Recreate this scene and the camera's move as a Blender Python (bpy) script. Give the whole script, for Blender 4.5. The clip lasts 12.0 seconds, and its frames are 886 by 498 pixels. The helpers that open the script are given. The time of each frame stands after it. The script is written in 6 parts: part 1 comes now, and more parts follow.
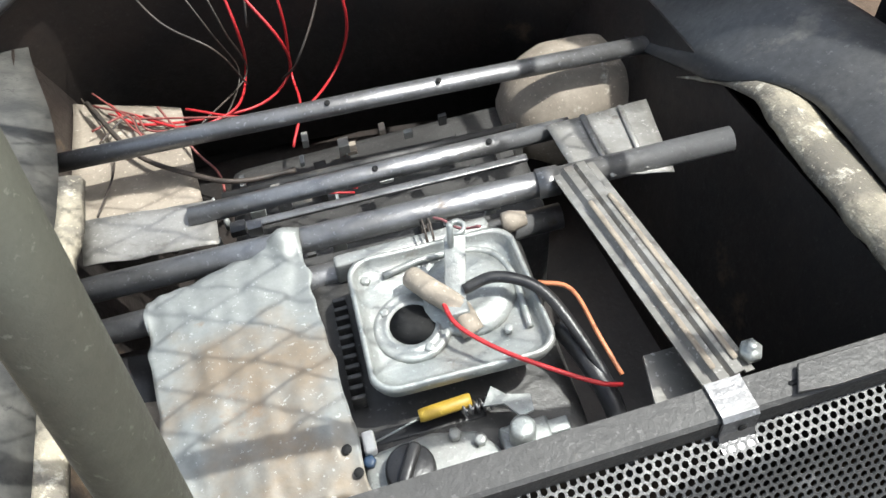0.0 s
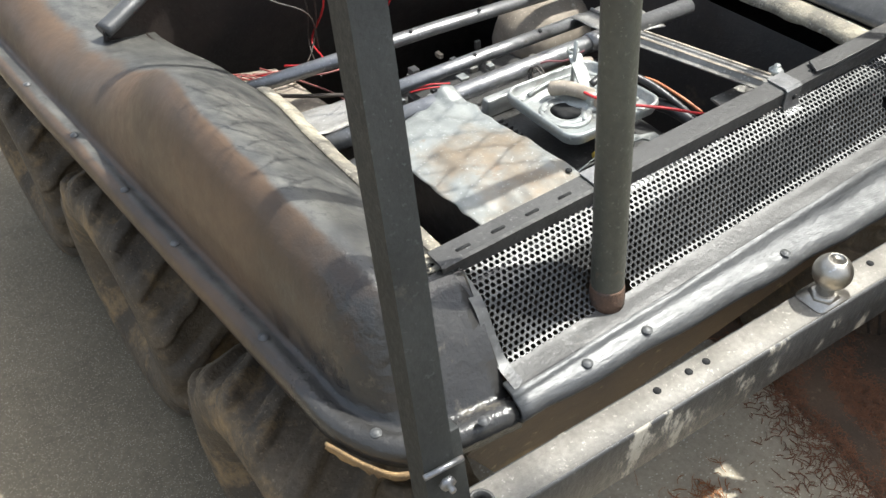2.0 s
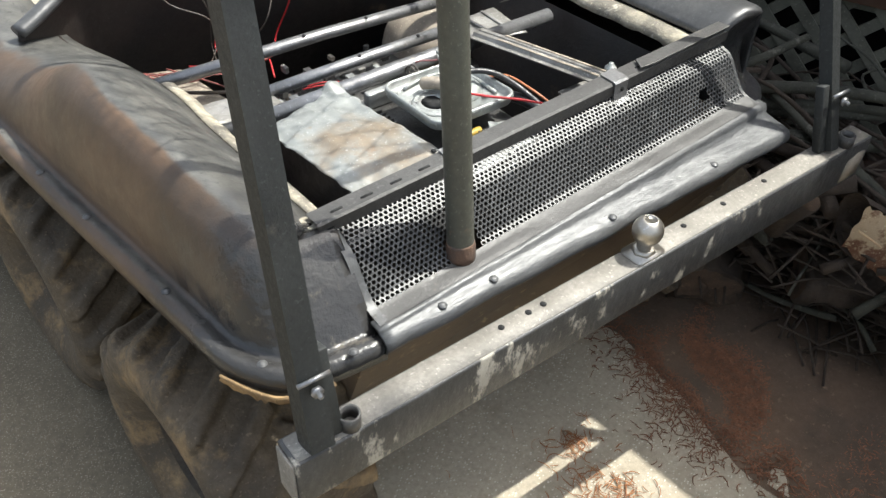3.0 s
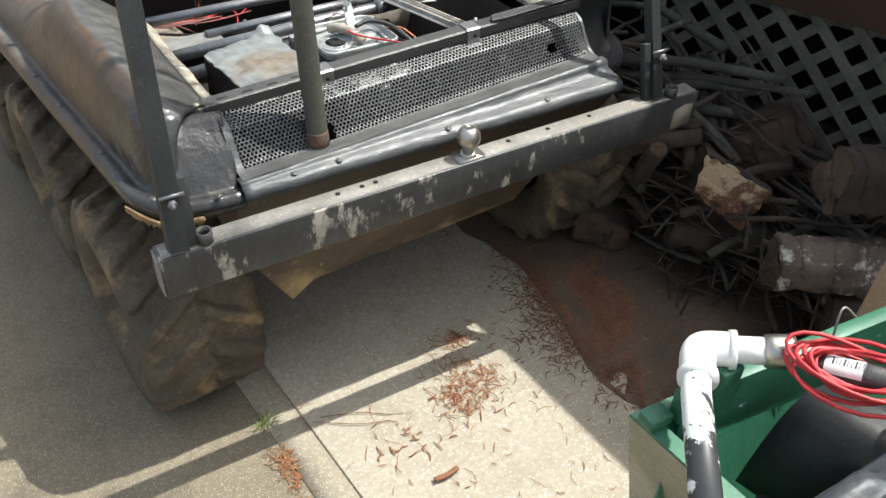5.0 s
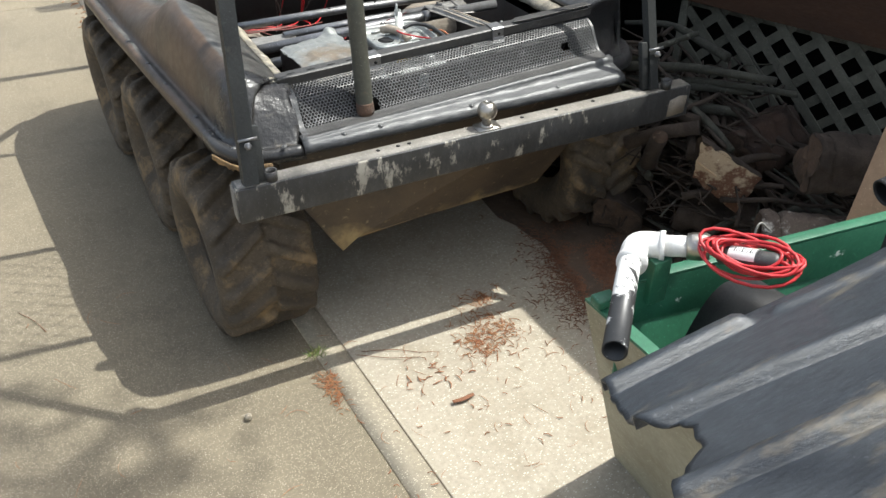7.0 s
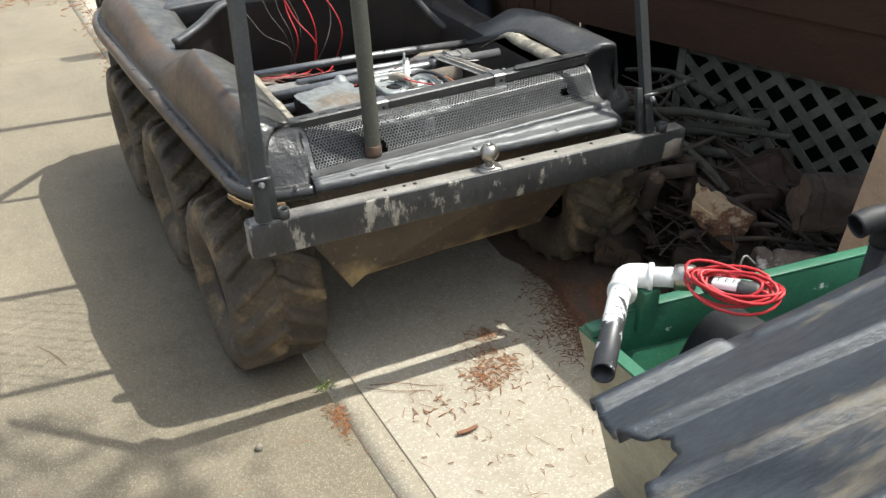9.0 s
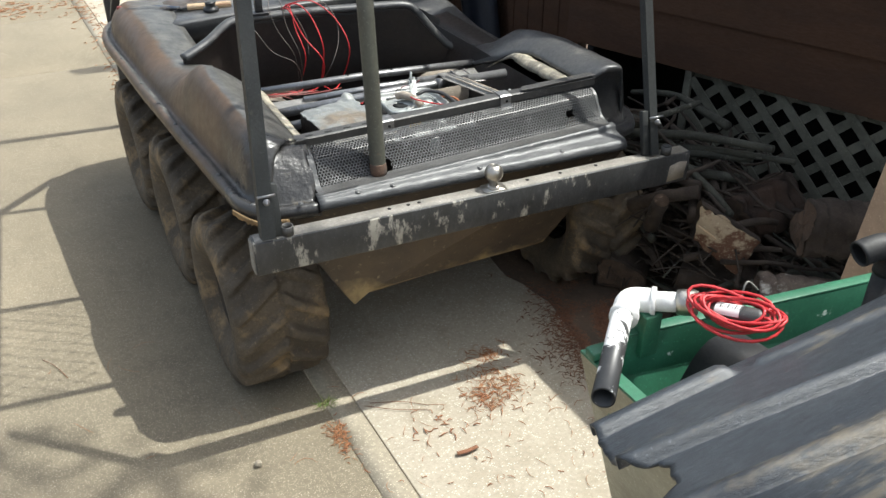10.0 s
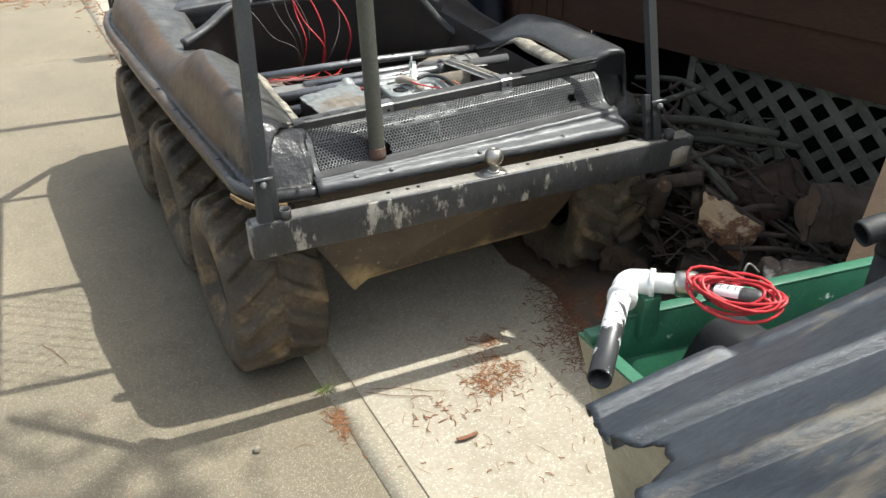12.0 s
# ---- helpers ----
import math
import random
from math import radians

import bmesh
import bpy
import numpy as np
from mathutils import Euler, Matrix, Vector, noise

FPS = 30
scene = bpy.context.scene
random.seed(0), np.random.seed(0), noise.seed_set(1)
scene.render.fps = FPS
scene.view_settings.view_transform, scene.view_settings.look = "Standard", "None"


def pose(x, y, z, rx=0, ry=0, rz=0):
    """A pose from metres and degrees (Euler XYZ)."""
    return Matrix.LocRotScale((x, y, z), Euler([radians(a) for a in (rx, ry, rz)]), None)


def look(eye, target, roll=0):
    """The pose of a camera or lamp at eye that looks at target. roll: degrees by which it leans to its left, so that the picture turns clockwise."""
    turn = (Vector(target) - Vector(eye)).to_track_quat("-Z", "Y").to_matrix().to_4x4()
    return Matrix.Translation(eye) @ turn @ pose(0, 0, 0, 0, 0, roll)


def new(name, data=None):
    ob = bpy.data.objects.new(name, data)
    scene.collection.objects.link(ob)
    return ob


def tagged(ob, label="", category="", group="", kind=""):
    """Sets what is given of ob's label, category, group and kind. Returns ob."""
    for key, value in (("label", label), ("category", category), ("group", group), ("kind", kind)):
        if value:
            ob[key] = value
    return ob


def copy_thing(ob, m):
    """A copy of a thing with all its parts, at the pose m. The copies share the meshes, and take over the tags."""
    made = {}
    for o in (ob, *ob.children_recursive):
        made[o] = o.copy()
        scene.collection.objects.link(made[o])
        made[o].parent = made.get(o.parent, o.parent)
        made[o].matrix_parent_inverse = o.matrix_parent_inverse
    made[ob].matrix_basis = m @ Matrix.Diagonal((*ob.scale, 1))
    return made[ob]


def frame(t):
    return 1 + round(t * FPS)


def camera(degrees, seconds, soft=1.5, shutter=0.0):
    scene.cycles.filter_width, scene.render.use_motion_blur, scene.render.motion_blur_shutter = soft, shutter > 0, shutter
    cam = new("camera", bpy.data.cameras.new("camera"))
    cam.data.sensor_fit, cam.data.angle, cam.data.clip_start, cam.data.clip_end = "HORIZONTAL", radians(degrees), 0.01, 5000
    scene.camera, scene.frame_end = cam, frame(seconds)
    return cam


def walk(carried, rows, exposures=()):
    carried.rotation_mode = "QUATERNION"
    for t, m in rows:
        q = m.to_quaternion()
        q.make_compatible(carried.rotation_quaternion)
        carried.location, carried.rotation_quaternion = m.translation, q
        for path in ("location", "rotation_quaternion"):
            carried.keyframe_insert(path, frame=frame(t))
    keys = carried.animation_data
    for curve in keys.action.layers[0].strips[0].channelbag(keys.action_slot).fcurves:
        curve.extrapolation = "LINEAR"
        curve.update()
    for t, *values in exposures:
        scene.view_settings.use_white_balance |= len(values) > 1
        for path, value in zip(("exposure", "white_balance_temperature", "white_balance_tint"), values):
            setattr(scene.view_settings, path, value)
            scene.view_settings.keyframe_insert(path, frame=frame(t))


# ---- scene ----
cam = camera(55.2, 12.0)
PATH = [
    (0, (0.529, -0.027, 1.510), (0.732, 1.048, 0.167), -4.63),
    (0.5, (0.289, -0.049, 1.545), (0.794, 1.057, 0.312), -5.73),
    (1, (0.208, -0.227, 1.531), (0.915, 0.846, 0.370), -4.78),
    (1.5, (0.044, -0.339, 1.531), (0.712, 0.737, 0.350), -3.00),
    (2, (-0.203, -0.381, 1.533), (0.475, 0.687, 0.350), -0.77),
    (2.5, (-0.309, -0.416, 1.583), (0.504, 0.515, 0.370), 4.15),
    (3, (-0.256, -0.595, 1.612), (0.560, 0.406, 0.458), 2.85),
    (3.2, (-0.202, -0.683, 1.628), (0.555, 0.384, 0.492), 0.88),
    (4.8, (-0.242, -1.17, 1.703), (0.574, 0.122, 0.412), 1.9),
    (5, (-0.172, -1.265, 1.697), (0.636, 0.038, 0.412), 2.0),
    (5.5, (-0.093, -1.405, 1.694), (0.557, -0.007, 0.42), -1.4),
    (6, (-0.229, -1.515, 1.72), (0.439, -0.112, 0.461), 0.2),
    (6.5, (-0.3, -1.617, 1.725), (0.375, -0.211, 0.473), 0.4),
    (6.7, (-0.277, -1.671, 1.733), (0.405, -0.247, 0.506), 0.3),
    (8.5, (-0.278, -1.84, 1.773), (0.392, -0.323, 0.655), -1.0),
    (9, (-0.295, -1.836, 1.778), (0.389, -0.31, 0.68), -0.7),
    (9.5, (-0.294, -1.833, 1.788), (0.393, -0.291, 0.716), -0.4),
    (10, (-0.291, -1.834, 1.787), (0.392, -0.286, 0.721), 0.1),
    (10.5, (-0.286, -1.833, 1.778), (0.4, -0.287, 0.711), 0.4),
    (11, (-0.27, -1.839, 1.765), (0.419, -0.296, 0.696), 0.5),
    (11.5, (-0.271, -1.84, 1.763), (0.416, -0.299, 0.689), 0.4),
    (12, (-0.269, -1.84, 1.757), (0.394, -0.292, 0.677), -0.2),
]
walk(cam, [(t, look(eye, target, roll)) for t, eye, target, roll in PATH], [(0.0, 0.97, 6150, 6), (0.7, 1.0, 6100, 6), (1.5, 1.2, 6150, 6), (2.5, 1.14, 6350, 6), (3.2, 1.16, 6350, 6), (5.0, 0.95, 6250, 6), (6.5, 0.86, 6250, 6), (12.0, 0.9, 6250, 5)])

# ---- light ----
SUN = Vector((0.545, -0.03, 1.0)).normalized()
world = bpy.data.worlds.new("sky")
scene.world = world
world.use_nodes = True
wn = world.node_tree.nodes
sky = wn.new("ShaderNodeTexSky")
sky.sky_type = "NISHITA"
sky.sun_disc = False
sky.dust_density, sky.ozone_density = 4.0, 0.6
sky.sun_elevation = math.asin(SUN.z)
sky.sun_rotation = math.atan2(SUN.x, SUN.y)
soften = wn.new("ShaderNodeHueSaturation")
soften.inputs["Saturation"].default_value = 0.5
world.node_tree.links.new(sky.outputs["Color"], soften.inputs["Color"])
world.node_tree.links.new(soften.outputs["Color"], wn["Background"].inputs["Color"])
wn["Background"].inputs["Strength"].default_value = 0.15
sun_data = bpy.data.lights.new("sun", "SUN")
sun_data.energy, sun_data.angle, sun_data.color = 3.6, radians(0.45), (1.0, 0.96, 0.89)
sun = new("sun", sun_data)
sun.matrix_world = look(SUN * 30, (0, 0, 0))


# ---- materials ----
def ramp(nt, fac, stops):
    r = nt.nodes.new("ShaderNodeValToRGB")
    el = r.color_ramp.elements
    while len(el) < len(stops):
        el.new(0.5)
    for e, (p, c) in zip(el, stops):
        e.position, e.color = p, (*c, 1.0)
    nt.links.new(fac, r.inputs["Fac"])
    return r.outputs["Color"]


def mix(nt, fac, a, b):
    m = nt.nodes.new("ShaderNodeMix")
    m.data_type = "RGBA"
    for socket, value in ((m.inputs["Factor"], fac), (m.inputs[6], a), (m.inputs[7], b)):
        if isinstance(value, (int, float)):
            socket.default_value = value
        elif isinstance(value, tuple):
            socket.default_value = (*value, 1.0)
        else:
            nt.links.new(value, socket)
    return m.outputs[2]


def noise_tex(nt, scale, detail=4.0, rough=0.6, stretch=None, seed=0.0):
    tc = nt.nodes.new("ShaderNodeTexCoord")
    mp = nt.nodes.new("ShaderNodeMapping")
    mp.inputs["Location"].default_value = (seed, seed * 1.7, seed * 0.6)
    if stretch:
        mp.inputs["Scale"].default_value = stretch
    nt.links.new(tc.outputs["Object"], mp.inputs["Vector"])
    n = nt.nodes.new("ShaderNodeTexNoise")
    n.inputs["Scale"].default_value, n.inputs["Detail"].default_value, n.inputs["Roughness"].default_value = scale, detail, rough
    nt.links.new(mp.outputs["Vector"], n.inputs["Vector"])
    return n.outputs["Fac"]


def span(nt, fac, lo, hi, a=0.0, b=1.0):
    m = nt.nodes.new("ShaderNodeMapRange")
    for i, v in enumerate((lo, hi, a, b)):
        m.inputs[i + 1].default_value = v
    nt.links.new(fac, m.inputs[0])
    return m.outputs[0]


def mat(name, base, rough=0.5, metal=0.0, second=None, spread=(0.42, 0.62), scale=6.0, wear=None, wear_at=(0.58, 0.68), wear_scale=22.0,
        bump=0.0, bump_scale=120.0, rough2=None, stretch=None, seed=0.0, grain=0.12, lean=None, speck=0.55):
    """Two scales of colour, patches of wear over them, and fine relief."""
    m = bpy.data.materials.new(name)
    m.use_nodes = True
    nt = m.node_tree
    b = nt.nodes["Principled BSDF"]
    big = noise_tex(nt, scale, 5, 0.62, stretch, seed)
    if lean:
        tc = nt.nodes.new("ShaderNodeTexCoord")
        so = nt.nodes.new("ShaderNodeSeparateXYZ")
        nt.links.new(tc.outputs["Object"], so.inputs[0])
        add = nt.nodes.new("ShaderNodeMath")
        add.operation = "ADD"
        nt.links.new(big, add.inputs[0])
        nt.links.new(span(nt, so.outputs[lean[0]], *lean[1:]), add.inputs[1])
        big = add.outputs[0]
    fine = noise_tex(nt, scale * 14, 4, 0.7, stretch, seed + 3.1)
    second = second or tuple(c * 0.75 for c in base)
    col = mix(nt, span(nt, big, *spread), base, second)
    dark = mix(nt, span(nt, fine, 0.35, 0.7, 0.0, grain * 2.5), col, tuple(c * 0.55 for c in base))
    roughness = span(nt, fine, 0.3, 0.7, max(rough - 0.08, 0.03), min(rough + 0.1, 1.0))
    out = dark
    if wear:
        mask = span(nt, noise_tex(nt, wear_scale, 6, 0.7, stretch, seed + 7.7), *wear_at)
        out = mix(nt, mask, dark, wear)
        if rough2 is not None:
            mr = nt.nodes.new("ShaderNodeMix")
            nt.links.new(mask, mr.inputs[0])
            nt.links.new(roughness, mr.inputs[2])
            mr.inputs[3].default_value = rough2
            roughness = mr.outputs[0]
    specks = span(nt, noise_tex(nt, 170, 3, 0.6, None, seed + 9.3), 0.62, 0.70, 0.0, speck)
    out = mix(nt, specks, out, tuple(min(0.8, c * 1.9 + 0.025) for c in base))
    nt.links.new(out, b.inputs["Base Color"])
    nt.links.new(roughness, b.inputs["Roughness"])
    b.inputs["Metallic"].default_value = metal
    if bump:
        bp = nt.nodes.new("ShaderNodeBump")
        bp.inputs["Strength"].default_value = bump
        bp.inputs["Distance"].default_value = 0.004
        nt.links.new(noise_tex(nt, bump_scale, 5, 0.65, stretch, seed + 1.3), bp.inputs["Height"])
        nt.links.new(bp.outputs["Normal"], b.inputs["Normal"])
    return m


def concrete(name, base, second, flake, amount, size, stain):
    """Concrete with shell and stone flakes in it, stains of two sizes and fine pits."""
    m = bpy.data.materials.new(name)
    m.use_nodes = True
    nt = m.node_tree
    b = nt.nodes["Principled BSDF"]
    col = mix(nt, span(nt, noise_tex(nt, 1.3, 5, 0.6), 0.38, 0.66), base, second)
    col = mix(nt, span(nt, noise_tex(nt, 7.0, 6, 0.7, None, 4.4), 0.5, 0.72, 0.0, 0.75), col, stain)
    col = mix(nt, span(nt, noise_tex(nt, 75.0, 4, 0.7, None, 1.4), 0.38, 0.68, 0.0, 0.5), col, tuple(c * 0.5 for c in base))
    v = nt.nodes.new("ShaderNodeTexVoronoi")
    v.inputs["Scale"].default_value, v.inputs["Randomness"].default_value = size, 1.0
    tc = nt.nodes.new("ShaderNodeTexCoord")
    mp = nt.nodes.new("ShaderNodeMapping")
    mp.inputs["Scale"].default_value = (1.0, 1.5, 1.0)
    mp.inputs["Rotation"].default_value = (0.0, 0.0, 0.7)
    nt.links.new(tc.outputs["Object"], mp.inputs["Vector"])
    nt.links.new(mp.outputs["Vector"], v.inputs["Vector"])
    sep = nt.nodes.new("ShaderNodeSeparateColor")
    nt.links.new(v.outputs["Color"], sep.inputs[0])
    mul = nt.nodes.new("ShaderNodeMath")
    mul.operation = "MULTIPLY"
    nt.links.new(span(nt, v.outputs["Distance"], 0.42, 0.26), mul.inputs[0])
    nt.links.new(span(nt, sep.outputs[0], 1 - amount, 1 - amount * 0.6), mul.inputs[1])
    col = mix(nt, mul.outputs[0], col, flake)
    nt.links.new(col, b.inputs["Base Color"])
    b.inputs["Roughness"].default_value = 0.88
    bp = nt.nodes.new("ShaderNodeBump")
    bp.inputs["Strength"].default_value, bp.inputs["Distance"].default_value = 0.5, 0.003
    nt.links.new(noise_tex(nt, 150, 5, 0.7), bp.inputs["Height"])
    nt.links.new(bp.outputs["Normal"], b.inputs["Normal"])
    return m


CONCRETE_L = concrete("aggregate_concrete", (0.208, 0.174, 0.119), (0.152, 0.128, 0.088), (0.40, 0.355, 0.27), 0.42, 250, (0.132, 0.109, 0.073))
CONCRETE_M = concrete("worn_edging_concrete", (0.32, 0.28, 0.21), (0.25, 0.218, 0.163), (0.46, 0.41, 0.32), 0.4, 150, (0.2, 0.17, 0.122))
CONCRETE_R = concrete("tan_concrete", (0.42, 0.372, 0.29), (0.35, 0.305, 0.235), (0.56, 0.52, 0.43), 0.35, 130, (0.28, 0.235, 0.168))
SOIL = mat("soil", (0.085, 0.06, 0.042), 0.95, second=(0.13, 0.085, 0.055), scale=3, wear=(0.2, 0.14, 0.09), wear_at=(0.6, 0.7), wear_scale=40, bump=1.0, bump_scale=60)
JOINT = mat("joint_dirt", (0.06, 0.05, 0.035), 0.95, second=(0.1, 0.08, 0.05), scale=20, bump=0.6)
BLACK = mat("brushed_black_paint", (0.055, 0.056, 0.058), 0.38, second=(0.08, 0.078, 0.075), scale=5, wear=(0.19, 0.18, 0.16), wear_at=(0.56, 0.78),
            wear_scale=9, bump=0.25, bump_scale=34, rough2=0.75, grain=0.25)
LIPBLACK = mat("glossy_lip_paint", (0.07, 0.072, 0.075), 0.42, second=(0.125, 0.125, 0.122), scale=7, wear=(0.04, 0.04, 0.04), wear_at=(0.58, 0.72), wear_scale=14, bump=0.9, bump_scale=42,
               rough2=0.46, grain=0.3, stretch=(0.3, 1, 1))
TAR = mat("glossy_tar_patch", (0.035, 0.035, 0.036), 0.34, second=(0.07, 0.066, 0.06), scale=9, wear=(0.13, 0.12, 0.1), wear_at=(0.64, 0.75), wear_scale=20,
          bump=1.0, bump_scale=30, rough2=0.45)


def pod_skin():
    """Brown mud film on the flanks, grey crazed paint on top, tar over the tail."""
    m = bpy.data.materials.new("mud_filmed_pod")
    m.use_nodes = True
    nt = m.node_tree
    b = nt.nodes["Principled BSDF"]
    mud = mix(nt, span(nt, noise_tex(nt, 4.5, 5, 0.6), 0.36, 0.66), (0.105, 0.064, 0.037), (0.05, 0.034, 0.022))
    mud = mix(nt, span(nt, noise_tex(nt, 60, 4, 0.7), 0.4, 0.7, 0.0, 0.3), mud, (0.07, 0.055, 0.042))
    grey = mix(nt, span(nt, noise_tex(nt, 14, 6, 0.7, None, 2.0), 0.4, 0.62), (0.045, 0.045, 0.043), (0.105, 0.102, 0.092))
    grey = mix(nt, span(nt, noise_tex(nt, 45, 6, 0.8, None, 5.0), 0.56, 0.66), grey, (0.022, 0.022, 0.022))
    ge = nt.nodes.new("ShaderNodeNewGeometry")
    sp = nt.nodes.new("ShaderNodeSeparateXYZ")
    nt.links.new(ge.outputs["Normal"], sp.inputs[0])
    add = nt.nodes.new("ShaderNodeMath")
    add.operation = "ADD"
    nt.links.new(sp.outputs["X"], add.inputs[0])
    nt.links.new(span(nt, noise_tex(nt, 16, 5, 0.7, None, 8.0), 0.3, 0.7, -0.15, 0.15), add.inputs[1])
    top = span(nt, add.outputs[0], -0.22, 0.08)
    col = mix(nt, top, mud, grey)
    tc = nt.nodes.new("ShaderNodeTexCoord")
    so = nt.nodes.new("ShaderNodeSeparateXYZ")
    nt.links.new(tc.outputs["Object"], so.inputs[0])
    back = nt.nodes.new("ShaderNodeMath")
    back.operation = "ADD"
    nt.links.new(so.outputs["Y"], back.inputs[0])
    nt.links.new(span(nt, noise_tex(nt, 9, 5, 0.7, None, 6.0), 0.3, 0.7, -0.09, 0.09), back.inputs[1])
    tar = span(nt, back.outputs[0], 0.42, 0.19)
    col = mix(nt, tar, col, mix(nt, span(nt, noise_tex(nt, 20, 5, 0.7, None, 3.0), 0.6, 0.75), (0.035, 0.034, 0.033), (0.12, 0.105, 0.08)))
    nt.links.new(col, b.inputs["Base Color"])
    mr = nt.nodes.new("ShaderNodeMix")
    nt.links.new(tar, mr.inputs[0])
    nt.links.new(span(nt, noise_tex(nt, 30, 4, 0.7), 0.3, 0.7, 0.36, 0.52), mr.inputs[2])
    mr.inputs[3].default_value = 0.22
    nt.links.new(mr.outputs[0], b.inputs["Roughness"])
    bp = nt.nodes.new("ShaderNodeBump")
    bp.inputs["Distance"].default_value = 0.004
    nt.links.new(span(nt, tar, 0.0, 1.0, 0.3, 1.0), bp.inputs["Strength"])
    nt.links.new(noise_tex(nt, 34, 5, 0.6, None, 1.0), bp.inputs["Height"])
    nt.links.new(bp.outputs["Normal"], b.inputs["Normal"])
    return m


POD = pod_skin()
RAW = mat("raw_fibreglass", (0.36, 0.32, 0.24), 0.7, second=(0.15, 0.135, 0.11), spread=(0.38, 0.56), scale=16, wear=(0.6, 0.56, 0.46), wear_at=(0.56, 0.68), wear_scale=30, bump=1.0, bump_scale=70)
TUB = mat("black_tub_plastic", (0.016, 0.014, 0.013), 0.5, second=(0.03, 0.022, 0.018), scale=4, wear=(0.15, 0.105, 0.065), wear_at=(0.63, 0.78), wear_scale=5, bump=0.3)
def hull_skin():
    """Brown mud above, yellow-tan plastic scraped bare along the bottom."""
    m = bpy.data.materials.new("mud_stained_hull")
    m.use_nodes = True
    nt = m.node_tree
    b = nt.nodes["Principled BSDF"]
    mud = mix(nt, span(nt, noise_tex(nt, 4, 5, 0.65), 0.36, 0.64), (0.11, 0.077, 0.046), (0.05, 0.038, 0.028))
    mud = mix(nt, span(nt, noise_tex(nt, 40, 5, 0.7), 0.6, 0.7), mud, (0.26, 0.2, 0.12))
    bare = mix(nt, span(nt, noise_tex(nt, 12, 5, 0.7), 0.4, 0.65), (0.36, 0.26, 0.12), (0.18, 0.125, 0.065))
    tc = nt.nodes.new("ShaderNodeTexCoord")
    so = nt.nodes.new("ShaderNodeSeparateXYZ")
    nt.links.new(tc.outputs["Object"], so.inputs[0])
    add = nt.nodes.new("ShaderNodeMath")
    add.operation = "ADD"
    nt.links.new(so.outputs["Z"], add.inputs[0])
    nt.links.new(span(nt, noise_tex(nt, 3.5, 5, 0.65, None, 2.2), 0.3, 0.7, -0.07, 0.07), add.inputs[1])
    nt.links.new(mix(nt, span(nt, add.outputs[0], 0.315, 0.265), mud, bare), b.inputs["Base Color"])
    b.inputs["Roughness"].default_value = 0.6
    bp = nt.nodes.new("ShaderNodeBump")
    bp.inputs["Strength"].default_value, bp.inputs["Distance"].default_value = 0.3, 0.004
    nt.links.new(noise_tex(nt, 60, 5, 0.65), bp.inputs["Height"])
    nt.links.new(bp.outputs["Normal"], b.inputs["Normal"])
    return m


HULL = hull_skin()

STEEL = mat("bare_steel_tube", (0.30, 0.30, 0.305), 0.36, 0.7, second=(0.19, 0.185, 0.18), scale=8, wear=(0.2, 0.15, 0.11), wear_at=(0.64, 0.76), wear_scale=20, bump=0.25, rough2=0.7)
DARKSTEEL = mat("black_painted_steel", (0.075, 0.073, 0.07), 0.45, 0.2, second=(0.05, 0.048, 0.046), scale=8, wear=(0.17, 0.15, 0.125), wear_at=(0.62, 0.76), wear_scale=16, bump=0.3, rough2=0.8)
POST = mat("dark_post_paint", (0.020, 0.022, 0.021), 0.6, 0.0, second=(0.014, 0.015, 0.014), scale=8, wear=(0.075, 0.068, 0.055), wear_at=(0.66, 0.78), wear_scale=18, bump=0.3, rough2=0.85)
RIMPAINT = mat("muddy_rim_paint", (0.028, 0.023, 0.018), 0.75, second=(0.05, 0.038, 0.026), scale=9, wear=(0.14, 0.10, 0.06), wear_at=(0.6, 0.7), wear_scale=20, bump=0.4)
BUMPER = mat("scuffed_black_bumper", (0.075, 0.075, 0.075), 0.42, 0.1, second=(0.045, 0.044, 0.042), scale=9, wear=(0.42, 0.39, 0.33), wear_at=(0.57, 0.64), wear_scale=19,
             bump=0.3, rough2=0.85, grain=0.3, stretch=(1.0, 1.0, 0.45))
DUSTY = mat("dust_on_black_steel", (0.27, 0.25, 0.22), 0.7, 0.0, second=(0.19, 0.176, 0.152), scale=9, wear=(0.46, 0.425, 0.355), wear_at=(0.60, 0.70), wear_scale=22, bump=0.35, grain=0.25)
GALV = mat("galvanised_sheet", (0.25, 0.26, 0.25), 0.5, 0.3, second=(0.225, 0.18, 0.13), spread=(0.46, 0.60), scale=5, wear=(0.22, 0.16, 0.11), wear_at=(0.62, 0.72), wear_scale=12,
           bump=0.25, bump_scale=30, rough2=0.65, lean=("Y", 0.31, 0.58, 0.14, -0.12))
ALU = mat("cast_aluminium", (0.34, 0.36, 0.35), 0.45, 0.5, second=(0.36, 0.36, 0.34), scale=14, wear=(0.22, 0.2, 0.17), wear_at=(0.6, 0.74), wear_scale=30, bump=0.3, bump_scale=160)
GREYSHEET = mat("grey_sheet_metal", (0.30, 0.29, 0.27), 0.5, 0.4, second=(0.2, 0.19, 0.17), scale=9, wear=(0.13, 0.115, 0.1), wear_at=(0.58, 0.7), wear_scale=18, bump=0.4, bump_scale=40)
GRILLE = mat("perforated_black_steel", (0.10, 0.10, 0.10), 0.42, 0.3, second=(0.07, 0.07, 0.07), scale=7, wear=(0.2, 0.2, 0.2), wear_at=(0.6, 0.75), wear_scale=14, bump=0.3, grain=0.2)
